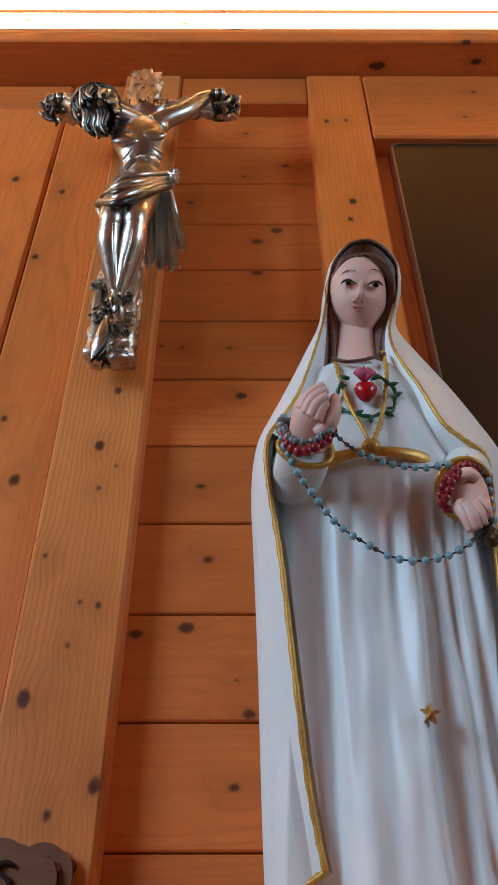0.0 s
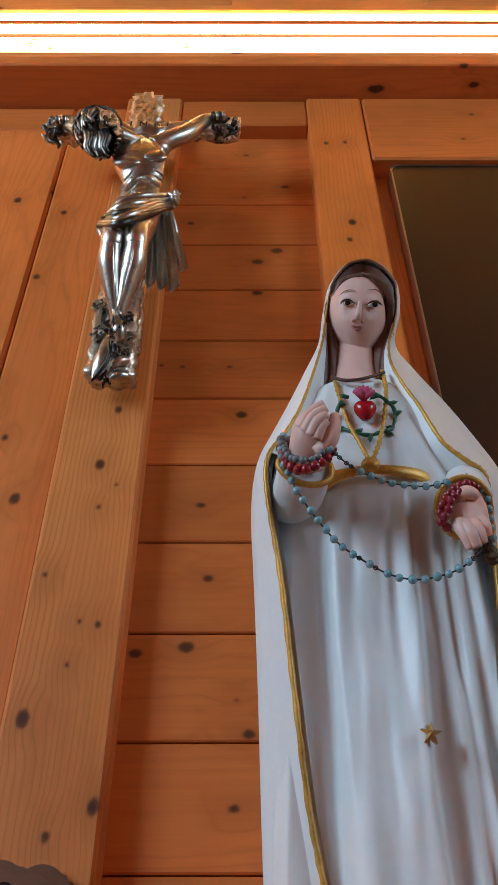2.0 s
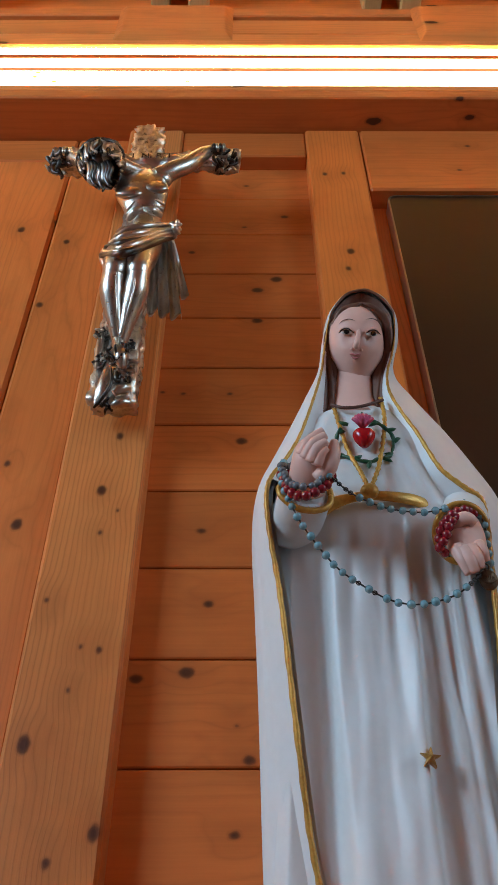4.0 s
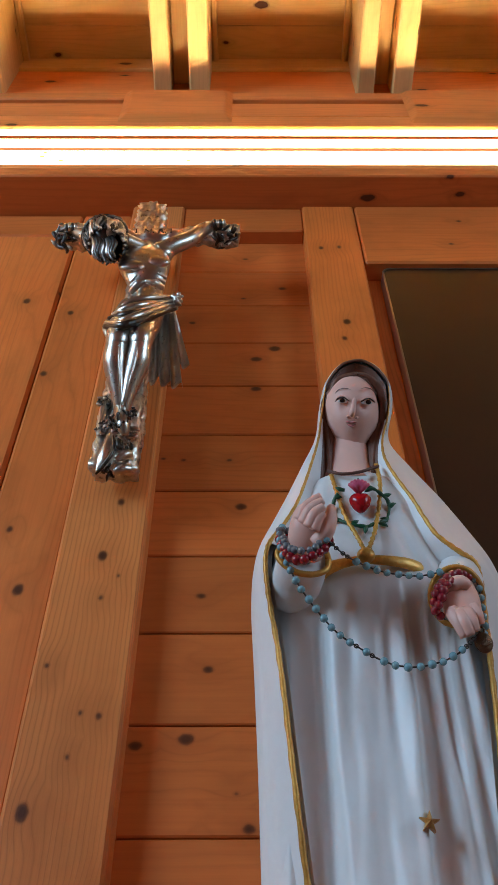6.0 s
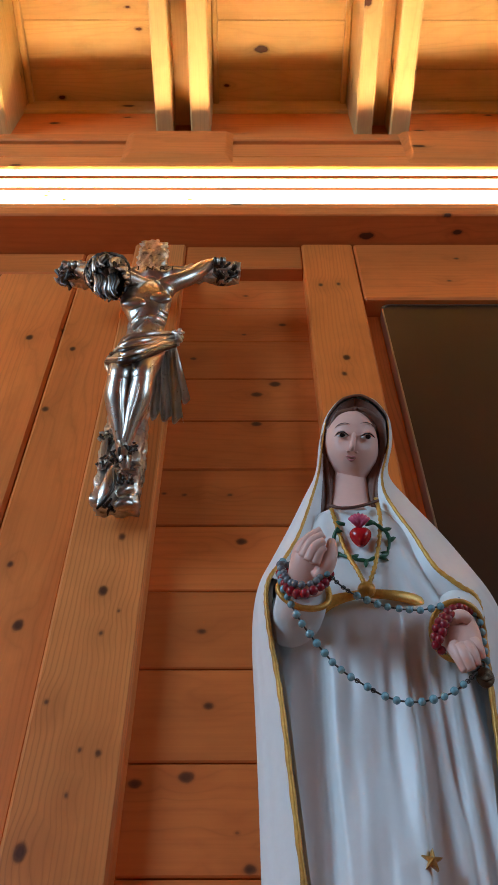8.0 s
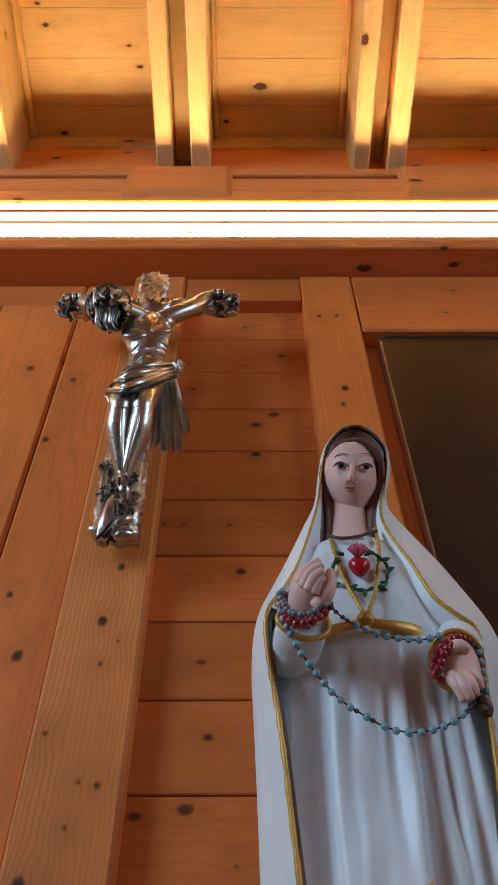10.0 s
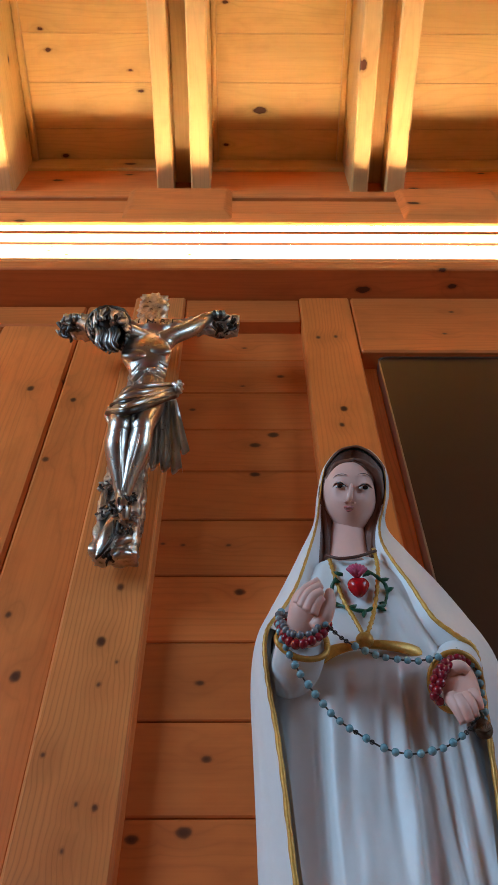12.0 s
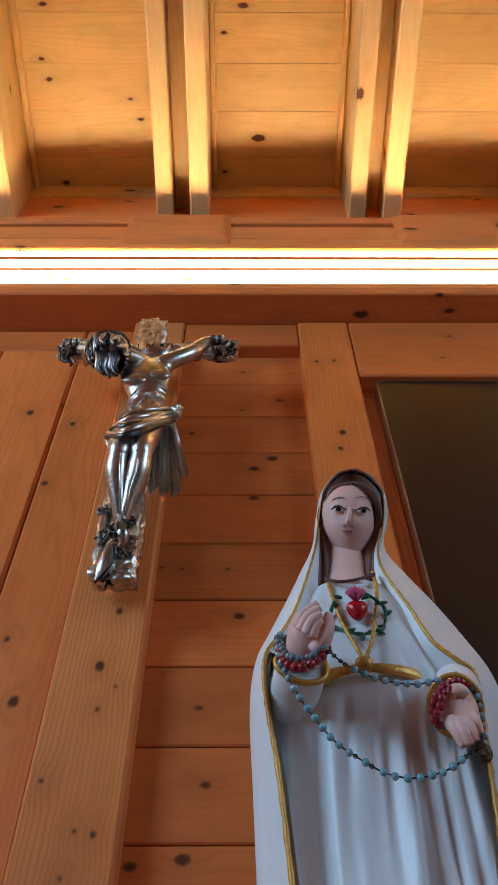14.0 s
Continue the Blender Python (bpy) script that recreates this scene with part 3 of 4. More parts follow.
def dress(bm):
    """The gown: a smooth bodice, and a skirt whose folds spread from the belt."""
    prof = [(-0.15, 3.815, 0.20, 0.32), (-0.14, 3.74, 0.42, 0.36), (-0.12, 3.5, 0.60, 0.42), (-0.08, 3.25, 0.66, 0.46), (-0.05, 2.95, 0.70, 0.46),
            (-0.02, 2.6, 0.74, 0.47), (0.0, 2.0, 0.78, 0.48), (0.0, 1.2, 0.80, 0.50), (0.0, 0.5, 0.82, 0.54), (0.0, 0.02, 0.82, 0.58)]
    rows = []
    for xc, s, hw, nf in spline(prof, 90):
        fall = ramp01(2.93 - s, 0.0, 0.5)
        spread = max(0.0, min(1.0, (2.9 - s) / 2.6))
        row = []
        for j in range(111):
            t = -1 + 2 * j / 110
            x = xc + hw * t
            n = nf * max(0.0, 1 - abs(t) ** 2.6) ** 0.52
            if fall > 0:
                hollow = 1 - ramp01(x, -0.52 + 0.03 * spread, -0.43 + 0.05 * spread)
                n = lerp(n, min(n, 0.26), hollow * fall)
                for a, b, wl, wr, h in RIDGES:
                    d = (x - lerp(a, b, spread ** 0.8) - 0.012 * math.sin(s * 3 + a * 20)) 
                    d /= (wl if d < 0 else wr) * (0.65 + 0.6 * spread)
                    prof_d = math.exp(-d * d)
                    n += fall * h * 1.35 * (0.55 + 0.35 * spread) * (prof_d - 0.32) * (1 - hollow)
                n += fall * (1 - hollow) * (0.030 * noise.noise(Vector((x * 7, s * 1.3, 2.0))) + 0.012 * noise.noise(Vector((x * 16, s * 3.5, 5.0))))
            else:
                # gathered cloth over the breast
                n += 0.016 * math.sin((x + 0.15) * 30 + (s - 3.3) * 16 * (1 if x > 0 else -1)) * ramp01(abs(x + 0.15), 0.20, 0.34) * ramp01(3.75 - s, 0, 0.2)
            row.append((x, s, n))
        rows.append(row)
    sheet(bm, rows, WHITE)
    back = [[(r[0][0], r[0][1], -0.2), (r[-1][0], r[-1][1], -0.2)] for r in rows]
    sheet(bm, [[r[0], b[0], b[1], r[-1]] for r, b in zip(rows, back)], WHITE)
    tube(bm, [(-0.347, 3.781, 0.360), (-0.262, 3.718, 0.410), (-0.136, 3.725, 0.420), (0.019, 3.812, 0.370)], 0.013, BROW, 6)


def belt(bm):
    tube(bm, [(-0.496, 2.869, 0.420), (-0.392, 2.926, 0.480), (-0.268, 2.959, 0.500), (-0.145, 2.970, 0.510), (-0.004, 2.962, 0.510), (0.146, 2.961, 0.460), (0.259, 2.947, 0.380), (0.359, 2.945, 0.280)], [0.042, 0.044, 0.034, 0.034, 0.038, 0.044, 0.042, 0.03], GOLD, 10, 40, 0.5)
    blob(bm, (-0.160, 2.980, 0.550), 0.06, 0.055, 0.045, GOLD)


def ornaments(bm):
    rope = (0.35, 2, 0.8)
    tube(bm, [(-0.325, 3.744, 0.360), (-0.304, 3.545, 0.430), (-0.263, 3.315, 0.480), (-0.205, 3.144, 0.520), (-0.169, 3.030, 0.540)], 0.014, GOLD, 8, 60, 1.0, rope)
    tube(bm, [(0.011, 3.852, 0.340), (0.006, 3.613, 0.430), (-0.027, 3.409, 0.470), (-0.078, 3.191, 0.510), (-0.137, 3.030, 0.540)], 0.014, GOLD, 8, 60, 1.0, rope)
    # heart with its flames
    blob(bm, (-0.156, 3.416, 0.500), 0.078, 0.078, 0.06, RED, 20, 14, 0, lambda x, y, z: (x * (0.72 + 0.34 * (y + 0.6) if y < 0.4 else 1.06), y - 0.16 * (y > 0) * (1 - min(1, abs(x) * 2)), z))
    base = np.array((-0.163, 3.488, 0.510))
    for k in range(7):
        a = radians(-54 + 18 * k)
        tip = base + np.array((math.sin(a) * 0.085, math.cos(a) * 0.085, 0.035))
        tube(bm, [base, (base + tip) / 2 + np.array((0, 0.0, 0.02)), tip], [0.014, 0.021, 0.012], PINK, 8, 8)
    # ring of thorns
    ring = []
    for k in range(25):
        w = 2 * math.pi * k / 24 + 1.9
        ring.append((-0.148 + 0.195 * math.cos(w) + 0.006 * math.sin(7 * w), 3.40 + 0.165 * math.sin(w) + 0.008 * math.sin(5 * w), 0.49 + 0.01 * math.sin(3 * w) - 0.05 * abs(math.cos(w)) ** 3))
    tube(bm, ring[2:], 0.0125, GREEN, 7, 80, 1.0, (0.25, 2, 0.5))
    for k in range(1, 24, 2):
        p, q = np.array(ring[k]), np.array(ring[(k + 1) % 24])
        out = p - np.array((-0.148, 3.40, 0.47))
        d = (q - p) * (0.9 if k % 4 == 1 else -0.7)
        tip = p + out / np.linalg.norm(out) * (0.055 if k % 3 else -0.05) + d * 0.7
        tube(bm, [p, (p + tip) / 2 + d * 0.15, tip], [0.013, 0.016, 0.002], GREEN, 6, 6)
    # star on the skirt
    c = (0.063, 1.386, 0.485)
    pts = []
    for k in range(10):
        r = 0.060 if k % 2 == 0 else 0.023
        w = math.pi * k / 5 + 0.12
        pts.append((c[0] + r * math.sin(w), c[1] + r * math.cos(w), c[2] - 0.03))
    mid = bm.verts.new(L((c[0], c[1], c[2] + 0.028)))
    low = [bm.verts.new(L(p)) for p in pts]
    deep = [bm.verts.new(L((p[0], p[1], p[2] - 0.05))) for p in pts]
    for k in range(10):
        for f in (bm.faces.new((mid, low[k], low[(k + 1) % 10])), bm.faces.new((low[k], deep[k], deep[(k + 1) % 10], low[(k + 1) % 10]))):
            f.material_index = GOLD


HEAD = (-0.118, 4.398, 0.218)
HEAD_R = (0.208, 0.322, 0.235)
BOW = 27.5


def head_shape(x, y, z):
    """Skull and face: a narrow chin, flat cheeks, eye hollows and a nose ridge."""
    x *= 1.02 - 0.22 * ramp01(-y, 0.1, 1.0) + 0.03 * ramp01(y, 0.0, 0.6)
    if z > 0:
        z *= 1 - 0.10 * math.exp(-(((abs(x) - 0.36) / 0.2) ** 2)) * math.exp(-(((y - 0.10) / 0.13) ** 2))
        z += 0.03 * math.exp(-((y + 0.82) / 0.16) ** 2) * math.exp(-(x / 0.28) ** 2)
        z -= 0.03 * math.exp(-((y + 0.62) / 0.08) ** 2) * math.exp(-(x / 0.3) ** 2)
    return x, y, z


def head(bm):
    blob(bm, HEAD, *HEAD_R, FLESH, 56, 44, BOW, head_shape)
    # neck
    tube(bm, [(-0.14, 4.28, 0.08), (-0.150, 4.05, 0.10), (-0.160, 3.86, 0.12), (-0.16, 3.72, 0.13)], [0.165, 0.170, 0.185, 0.25], FLESH, 20, 16)
    # nose
    tube(bm, [(-0.117, 4.395, 0.445), (-0.128, 4.321, 0.455), (-0.143, 4.255, 0.438), (-0.150, 4.240, 0.415)], [0.014, 0.018, 0.023, 0.016], FLESH, 10, 14)
    for q in ((-0.172, 4.247, 0.397), (-0.107, 4.236, 0.399)):
        blob(bm, q, 0.013, 0.011, 0.012, FLESH, 8, 6, BOW)
    # lips
    tube(bm, [(-0.188, 4.222, 0.368), (-0.168, 4.214, 0.379), (-0.150, 4.206, 0.378), (-0.132, 4.208, 0.382), (-0.106, 4.210, 0.376)], [0.002, 0.008, 0.007, 0.008, 0.002], LIP, 8, 20)
    tube(bm, [(-0.182, 4.212, 0.362), (-0.149, 4.190, 0.359), (-0.111, 4.201, 0.368)], [0.002, 0.009, 0.002], LIP, 8, 16)
    # eyes, lids and brows
    for eye, lid, browp, iris in (
            ((-0.204, 4.369, 0.426), ((-0.260, 4.392, 0.390), (-0.234, 4.399, 0.428), (-0.199, 4.386, 0.451), (-0.159, 4.348, 0.449)), ((-0.258, 4.462, 0.401), (-0.230, 4.471, 0.436), (-0.187, 4.463, 0.464), (-0.147, 4.443, 0.473)), (-0.210, 4.363, 0.443)),
            ((-0.025, 4.352, 0.416), ((-0.073, 4.337, 0.444), (-0.035, 4.365, 0.444), (0.007, 4.388, 0.417), (0.051, 4.405, 0.350)), ((-0.069, 4.442, 0.468), (-0.021, 4.467, 0.448), (0.031, 4.495, 0.390), (0.068, 4.491, 0.335)), (-0.015, 4.347, 0.430))):
        out = np.array((0, 0, 0.008 if eye[0] < -0.1 else 0.020))
        eye, iris, lid, browp = np.array(eye) + out, np.array(iris) + out, [np.array(q) + out for q in lid], [np.array(q) + out * 1.4 for q in browp]
        blob(bm, eye, 0.042, 0.0145, 0.017, EYEW, 14, 8, BOW)
        blob(bm, iris, 0.021, 0.0175, 0.005, EYED, 12, 8, BOW)
        tube(bm, lid, [0.003, 0.0055, 0.0055, 0.003], EYED, 6, 14)
        tube(bm, [(p[0], p[1] + 0.012, p[2]) for p in lid], [0.004, 0.010, 0.010, 0.004], FLESH, 6, 14)
        tube(bm, browp, [0.0012, 0.0032, 0.0032, 0.001], BROW, 6, 16)
    # hair: a cap behind the face, a parted fringe and two side locks
    blob(bm, (-0.08, 4.44, 0.08), 0.26, 0.38, 0.24, HAIR, 28, 20, 20)
    for k in range(9):
        f = k / 8
        tube(bm, [(-0.077, 4.666, 0.420), (lerp(-0.13, -0.24, f), lerp(4.62, 4.60, f), 0.42 - 0.03 * f), (-0.325 + 0.010 * math.sin(k), lerp(4.5, 4.36, f), 0.27 - 0.004 * k), (-0.318 - 0.004 * k, 4.02, 0.23 - 0.008 * k), (-0.322 - 0.003 * k, 3.80, 0.24)],
             [0.010, 0.022, 0.024, 0.024, 0.014], HAIR, 6, 24)
        tube(bm, [(-0.077, 4.666, 0.420), (lerp(0.02, 0.10, f), lerp(4.62, 4.58, f), 0.41 - 0.03 * f), (0.125 + 0.008 * math.sin(k), lerp(4.5, 4.36, f), 0.27), (0.030 + 0.005 * k, 4.04, 0.22 - 0.008 * k), (0.0 + 0.003 * k, 3.84, 0.24)],
             [0.010, 0.022, 0.024, 0.024, 0.014], HAIR, 6, 24)


def left_arm(bm):
    """The raised arm: a wide hanging sleeve with a gold cuff, and the lifted open hand."""
    sh, el, cu = np.array((-0.55, 3.30, 0.18)), np.array((-0.629, 2.894, 0.260)), np.array((-0.568, 2.914, 0.640))
    rows = []
    path = spline([sh, el, (el + cu) / 2 + np.array((0, -0.02, 0.02)), cu], 24)
    rad = spline([[0.15, 0.18], [0.165, 0.165], [0.165, 0.15], [0.165, 0.135]], 24)
    for i, p in enumerate(path):
        d = path[min(i + 1, 24)] - path[max(i - 1, 0)]
        d /= np.linalg.norm(d)
        a = np.array((1.0, 0, 0)) - d * d[0]
        a /= np.linalg.norm(a)
        b = np.cross(d, a)
        rows.append([p + a * rad[i][0] * math.cos(w) * (1 + 0.05 * math.sin(3 * w + i * 0.2)) + b * rad[i][1] * math.sin(w) for w in (2 * math.pi * k / 28 for k in range(28))])
    sheet(bm, rows, WHITE, True)
    deep = [[p + (path[-1] - p) * 0.14 + np.array((0, -0.01, -0.01)) for p in rows[-1]], [path[-2] + (p - path[-1]) * 0.3 for p in rows[-1]]]
    sheet(bm, [rows[-1], *deep], WHITE, True)
    tube(bm, [*rows[-1][::2], rows[-1][0]], 0.021, GOLD, 7, 60)
    # hand
    tube(bm, [(-0.572, 2.923, 0.660), (-0.566, 2.964, 0.740), (-0.550, 3.039, 0.800), (-0.529, 3.119, 0.830), (-0.504, 3.167, 0.850)], [0.12, 0.115, 0.115, 0.105, 0.06], FLESH, 16, 20, 0.75)
    for a, b, c, r in (((-0.609, 3.066, 0.840), (-0.558, 3.148, 0.880), (-0.469, 3.211, 0.900), 0.026), ((-0.585, 3.024, 0.870), (-0.536, 3.099, 0.920), (-0.460, 3.156, 0.930), 0.028),
                       ((-0.554, 2.989, 0.890), (-0.515, 3.061, 0.930), (-0.457, 3.106, 0.940), 0.027), ((-0.522, 2.966, 0.890), (-0.492, 3.029, 0.920), (-0.455, 3.065, 0.930), 0.024)):
        tube(bm, [a, b, c], [r * 1.5, r * 1.35, r * 0.95], FLESH, 10, 12)
    tube(bm, [(-0.500, 2.929, 0.800), (-0.443, 2.972, 0.860), (-0.412, 3.070, 0.880), (-0.402, 3.150, 0.870)], [0.058, 0.052, 0.044, 0.026], FLESH, 12, 14)


def right_arm(bm):
    """The lowered arm with its sleeve and an open hand."""
    rows = []
    cu = np.array((0.398, 2.712, 0.500))
    path = spline([np.array((0.50, 3.12, 0.05)), np.array((0.485, 2.935, 0.300)), cu], 16)
    rad = spline([[0.15, 0.16], [0.165, 0.175], [0.165, 0.185]], 16)
    for i, p in enumerate(path):
        b = np.array((0.0, 0.86, 0.5))
        rows.append([p + np.array((1.0, 0, 0)) * rad[i][0] * math.cos(w) + b * rad[i][1] * math.sin(w) for w in (2 * math.pi * k / 28 for k in range(28))])
    sheet(bm, rows, WHITE, True)
    sheet(bm, [rows[-1], [path[-4] + (p - path[-4]) * 0.5 for p in rows[-4]]], WHITE, True, False)
    tube(bm, [*rows[-1][::2], rows[-1][0]], 0.02, GOLD, 7, 60)
    tube(bm, [(0.411, 2.820, 0.500), (0.389, 2.676, 0.580), (0.386, 2.564, 0.620), (0.395, 2.464, 0.640)], [0.10, 0.125, 0.12, 0.085], FLESH, 16, 20, 0.6)
    for a, c, r in (((0.307, 2.534, 0.660), (0.358, 2.358, 0.680), 0.034), ((0.342, 2.511, 0.680), (0.389, 2.360, 0.700), 0.035), ((0.386, 2.521, 0.680), (0.425, 2.384, 0.700), 0.033), ((0.438, 2.556, 0.660), (0.470, 2.443, 0.670), 0.030)):
        m = (np.array(a) + np.array(c)) / 2 + np.array((0, 0.0, 0.02))
        tube(bm, [a, m, c], [r * 1.4, r * 1.25, r * 0.85], FLESH, 10, 12)
    tube(bm, [(0.333, 2.683, 0.620), (0.363, 2.723, 0.660), (0.407, 2.718, 0.670), (0.440, 2.693, 0.660)], [0.04, 0.046, 0.042, 0.03], FLESH, 12, 14)


bm = bmesh.new()
mantle(bm)
dress(bm)
belt(bm)
ornaments(bm)
head(bm)
left_arm(bm)
right_arm(bm)
# low plinth under the gown
sheet(bm, [[(r * math.cos(w), s, 0.05 + 0.75 * r * math.sin(w)) for w in (2 * math.pi * k / 40 for k in range(40))] for s, r in ((0.12, 0.70), (0.05, 0.86), (-0.18, 0.88))], WHITE, True, True)
statue = mesh_object("statue", bm, STATUE_MATS)
STATUE_POSE = Matrix.Translation(W(0.93, -1.6, -11.2)) @ pose(0, 0, 0, 12, 0, 0)
statue.matrix_world = STATUE_POSE
tagged(statue, "white painted devotional statue with gold-edged cloak, on a side table", "statue")

# ---- beads and devotional things on the statue ----
aqua = paint("aqua_glass_bead", (0.22, 0.42, 0.47), 0.25, grain=0.12, scale=200, coat=0.3)
ruby = paint("ruby_bead", (0.30, 0.008, 0.02), 0.15, grain=0.1, coat=0.5)
smoke = paint("smoky_bead", (0.20, 0.21, 0.23), 0.2, grain=0.2, coat=0.4)
bronze = paint("old_bronze", (0.16, 0.10, 0.06), 0.4, 0.9, grain=0.2, scale=200, relief=0.5)
dark_wire = paint("dark_wire", (0.07, 0.06, 0.055), 0.4, 0.8)


def bead_mesh(name, r, material, seg=12, rings=8):
    bm = bmesh.new()
    bmesh.ops.create_uvsphere(bm, u_segments=seg, v_segments=rings, radius=r)
    me = bpy.data.meshes.new(name)
    bm.to_mesh(me)
    bm.free()
    me.materials.append(material)
    for p in me.polygons:
        p.use_smooth = True
    return me


def strung(name, label, category, runs, material, r, gap, jitter=0.0, wire=True):
    """Beads on a wire along smooth runs; a run's second entry gives where along it the links are bare."""
    thing = tagged(new(name), label, category, group="beaded strands on the statue")
    thing.matrix_world = STATUE_POSE
    me = bead_mesh("bead", r * U, material)
    bm = bmesh.new()
    rnd = random.Random(len(name))
    for pts, bare in runs:
        path = spline(pts, 40 * (len(pts) - 1))
        if wire:
            tube(bm, path[::8] + [path[-1]], 0.0055, 0, 5, len(path) // 6)
        run, last = 0.0, -1.0
        total = sum(np.linalg.norm(b - a) for a, b in zip(path, path[1:]))
        for a, b in zip(path, path[1:]):
            run += np.linalg.norm(b - a)
            if any(x0 < run / total < x1 for x0, x1 in bare):
                if run - last > 0.036:
                    last = run
                    if wire:
                        c = np.array(b)
                        tube(bm, [c + 0.012 * np.array((math.cos(w), math.sin(w), 0)) for w in (k * math.pi / 4 for k in range(9))], 0.004, 0, 5, 16)
                continue
            if run - last >= gap:
                last = run
                ob = new("bead", me)
                ob.parent = thing
                ob.location = L(b + np.array([rnd.uniform(-jitter, jitter) for _ in range(3)]))
                q = rnd.uniform(0.92, 1.08)
                ob.scale = (q, q, q)
    if wire:
        part("wire", bm, dark_wire, thing, "dark metal wire links", True)
    else:
        bm.free()
    return thing


strung("rosary", "aqua glass bead rosary hung between the statue's arms", "rosary", [
    ([(-0.449, 2.918, 0.860), (-0.418, 2.907, 0.840), (-0.347, 2.872, 0.780), (-0.249, 2.840, 0.720), (-0.075, 2.799, 0.660), (0.135, 2.793, 0.620), (0.280, 2.827, 0.600), (0.339, 2.826, 0.580)], [(0.06, 0.13), (0.17, 0.23)]),
    ([(-0.705, 3.122, 0.660), (-0.727, 2.987, 0.720), (-0.696, 2.818, 0.780), (-0.629, 2.652, 0.800), (-0.534, 2.516, 0.760), (-0.408, 2.375, 0.720), (-0.283, 2.287, 0.700), (-0.128, 2.199, 0.690), (0.028, 2.168, 0.690), (0.187, 2.195, 0.700), (0.305, 2.252, 0.700), (0.423, 2.358, 0.680)], [(0.545, 0.575), (0.61, 0.635), (0.93, 1.0)]),
    ([(0.432, 2.913, 0.520), (0.478, 2.870, 0.540), (0.522, 2.803, 0.550), (0.537, 2.710, 0.550), (0.527, 2.611, 0.560), (0.519, 2.491, 0.580), (0.491, 2.366, 0.620)], [])],
    aqua, 0.0245, 0.068, 0.003)
wrist = [(-0.722, 3.012, 0.70), (-0.682, 2.850, 0.80), (-0.602, 2.765, 0.88), (-0.505, 2.818, 0.86), (-0.415, 2.975, 0.76), (-0.480, 3.060, 0.64), (-0.620, 3.080, 0.60), (-0.722, 3.012, 0.70)]
strung("bracelet", "ruby red glass bead bracelet on the statue's raised wrist", "bracelet", [(wrist, [])], ruby, 0.031, 0.056, 0.005)
strung("bracelet", "smoky grey and clear bead bracelet above the red one", "bracelet", [([(x, y + 0.062 - 0.04 * (x + 0.57), n - 0.005) for x, y, n in wrist], [])], smoke, 0.024, 0.046, 0.006)
strung("bracelet", "ruby red glass bead bracelet on the statue's lowered wrist", "bracelet", [
    ([(0.480, 2.813, 0.560), (0.411, 2.813, 0.620), (0.335, 2.773, 0.660), (0.274, 2.713, 0.680), (0.227, 2.641, 0.690), (0.197, 2.565, 0.680), (0.219, 2.516, 0.660), (0.271, 2.498, 0.620)], [])], ruby, 0.029, 0.052, 0.005)
strung("bracelet", "second strand of ruby red beads on the lowered wrist", "bracelet", [
    ([(0.413, 2.782, 0.620), (0.331, 2.721, 0.680), (0.277, 2.657, 0.710), (0.247, 2.594, 0.710), (0.227, 2.548, 0.700)], [])], ruby, 0.028, 0.052, 0.005)

bm = bmesh.new()
c = (0.470, 2.331, 0.660)
blob(bm, c, 0.056, 0.066, 0.022, 0, 20, 10)
for k in range(9):
    a = radians(-70 + 17 * k)
    p = np.array(c) + np.array((0, -0.03, 0.02))
    tube(bm, [p, p + 0.052 * np.array((math.sin(a), math.cos(a), 0.0))], [0.008, 0.004], 0, 6, 4)
tube(bm, [(c[0] + 0.016 * math.cos(w), c[1] + 0.08 + 0.02 * math.sin(w), c[2]) for w in (k * math.pi / 4 for k in range(9))], 0.006, 0, 6, 20)
medal = mesh_object("rosary_medal", bm, bronze, True)
medal.matrix_world = STATUE_POSE
tagged(medal, "oval bronze medal with rays, hanging from the rosary", "medal")

# ---- side table under the statue ----
table = tagged(new("side_table"), "plain pine side table under the statue", "table")
beam("tabletop", (-0.7, -3.0, -11.66), (2.7, -0.31, -11.40), wood_x, table, 0.004)
for x in (-0.5, 2.3):
    for y in (-2.8, -0.7):
        beam("leg", (x, y, FLOOR), (x + 0.25, y + 0.25, -11.66), wood_z, table, 0.003)

# ---- silver crucifix ----
silver = Nodes("aged_silver")
tc = silver.n("TexCoord")
n1 = silver.n("TexNoise", Scale=20.0, Detail=3.0, Roughness=0.5)
n2 = silver.n("TexNoise", Scale=260.0, Detail=3.0)
silver.l(tc.outputs["Object"], n1.inputs["Vector"])
silver.l(tc.outputs["Object"], n2.inputs["Vector"])
silver.l(silver.ramp(n1.outputs["Fac"], [(0.25, (0.36, 0.32, 0.28)), (0.5, (0.58, 0.53, 0.47)), (0.7, (0.72, 0.66, 0.58))]), silver.b.inputs["Base Color"])
silver.b.inputs["Metallic"].default_value = 1.0
silver.l(silver.math("ADD", 0.20, silver.math("MULTIPLY", n2.outputs["Fac"], 0.22)), silver.b.inputs["Roughness"])
silver.bump(n2.outputs["Fac"], 0.04, 0.0006)
silver = silver.m
bark_silver = Nodes("pitted_silver")
tc = bark_silver.n("TexCoord")
n1 = bark_silver.n("TexNoise", Scale=95.0, Detail=4.0, Roughness=0.6)
n2 = bark_silver.n("TexNoise", Scale=330.0, Detail=3.0)
bark_silver.l(tc.outputs["Object"], n1.inputs["Vector"])
bark_silver.l(tc.outputs["Object"], n2.inputs["Vector"])
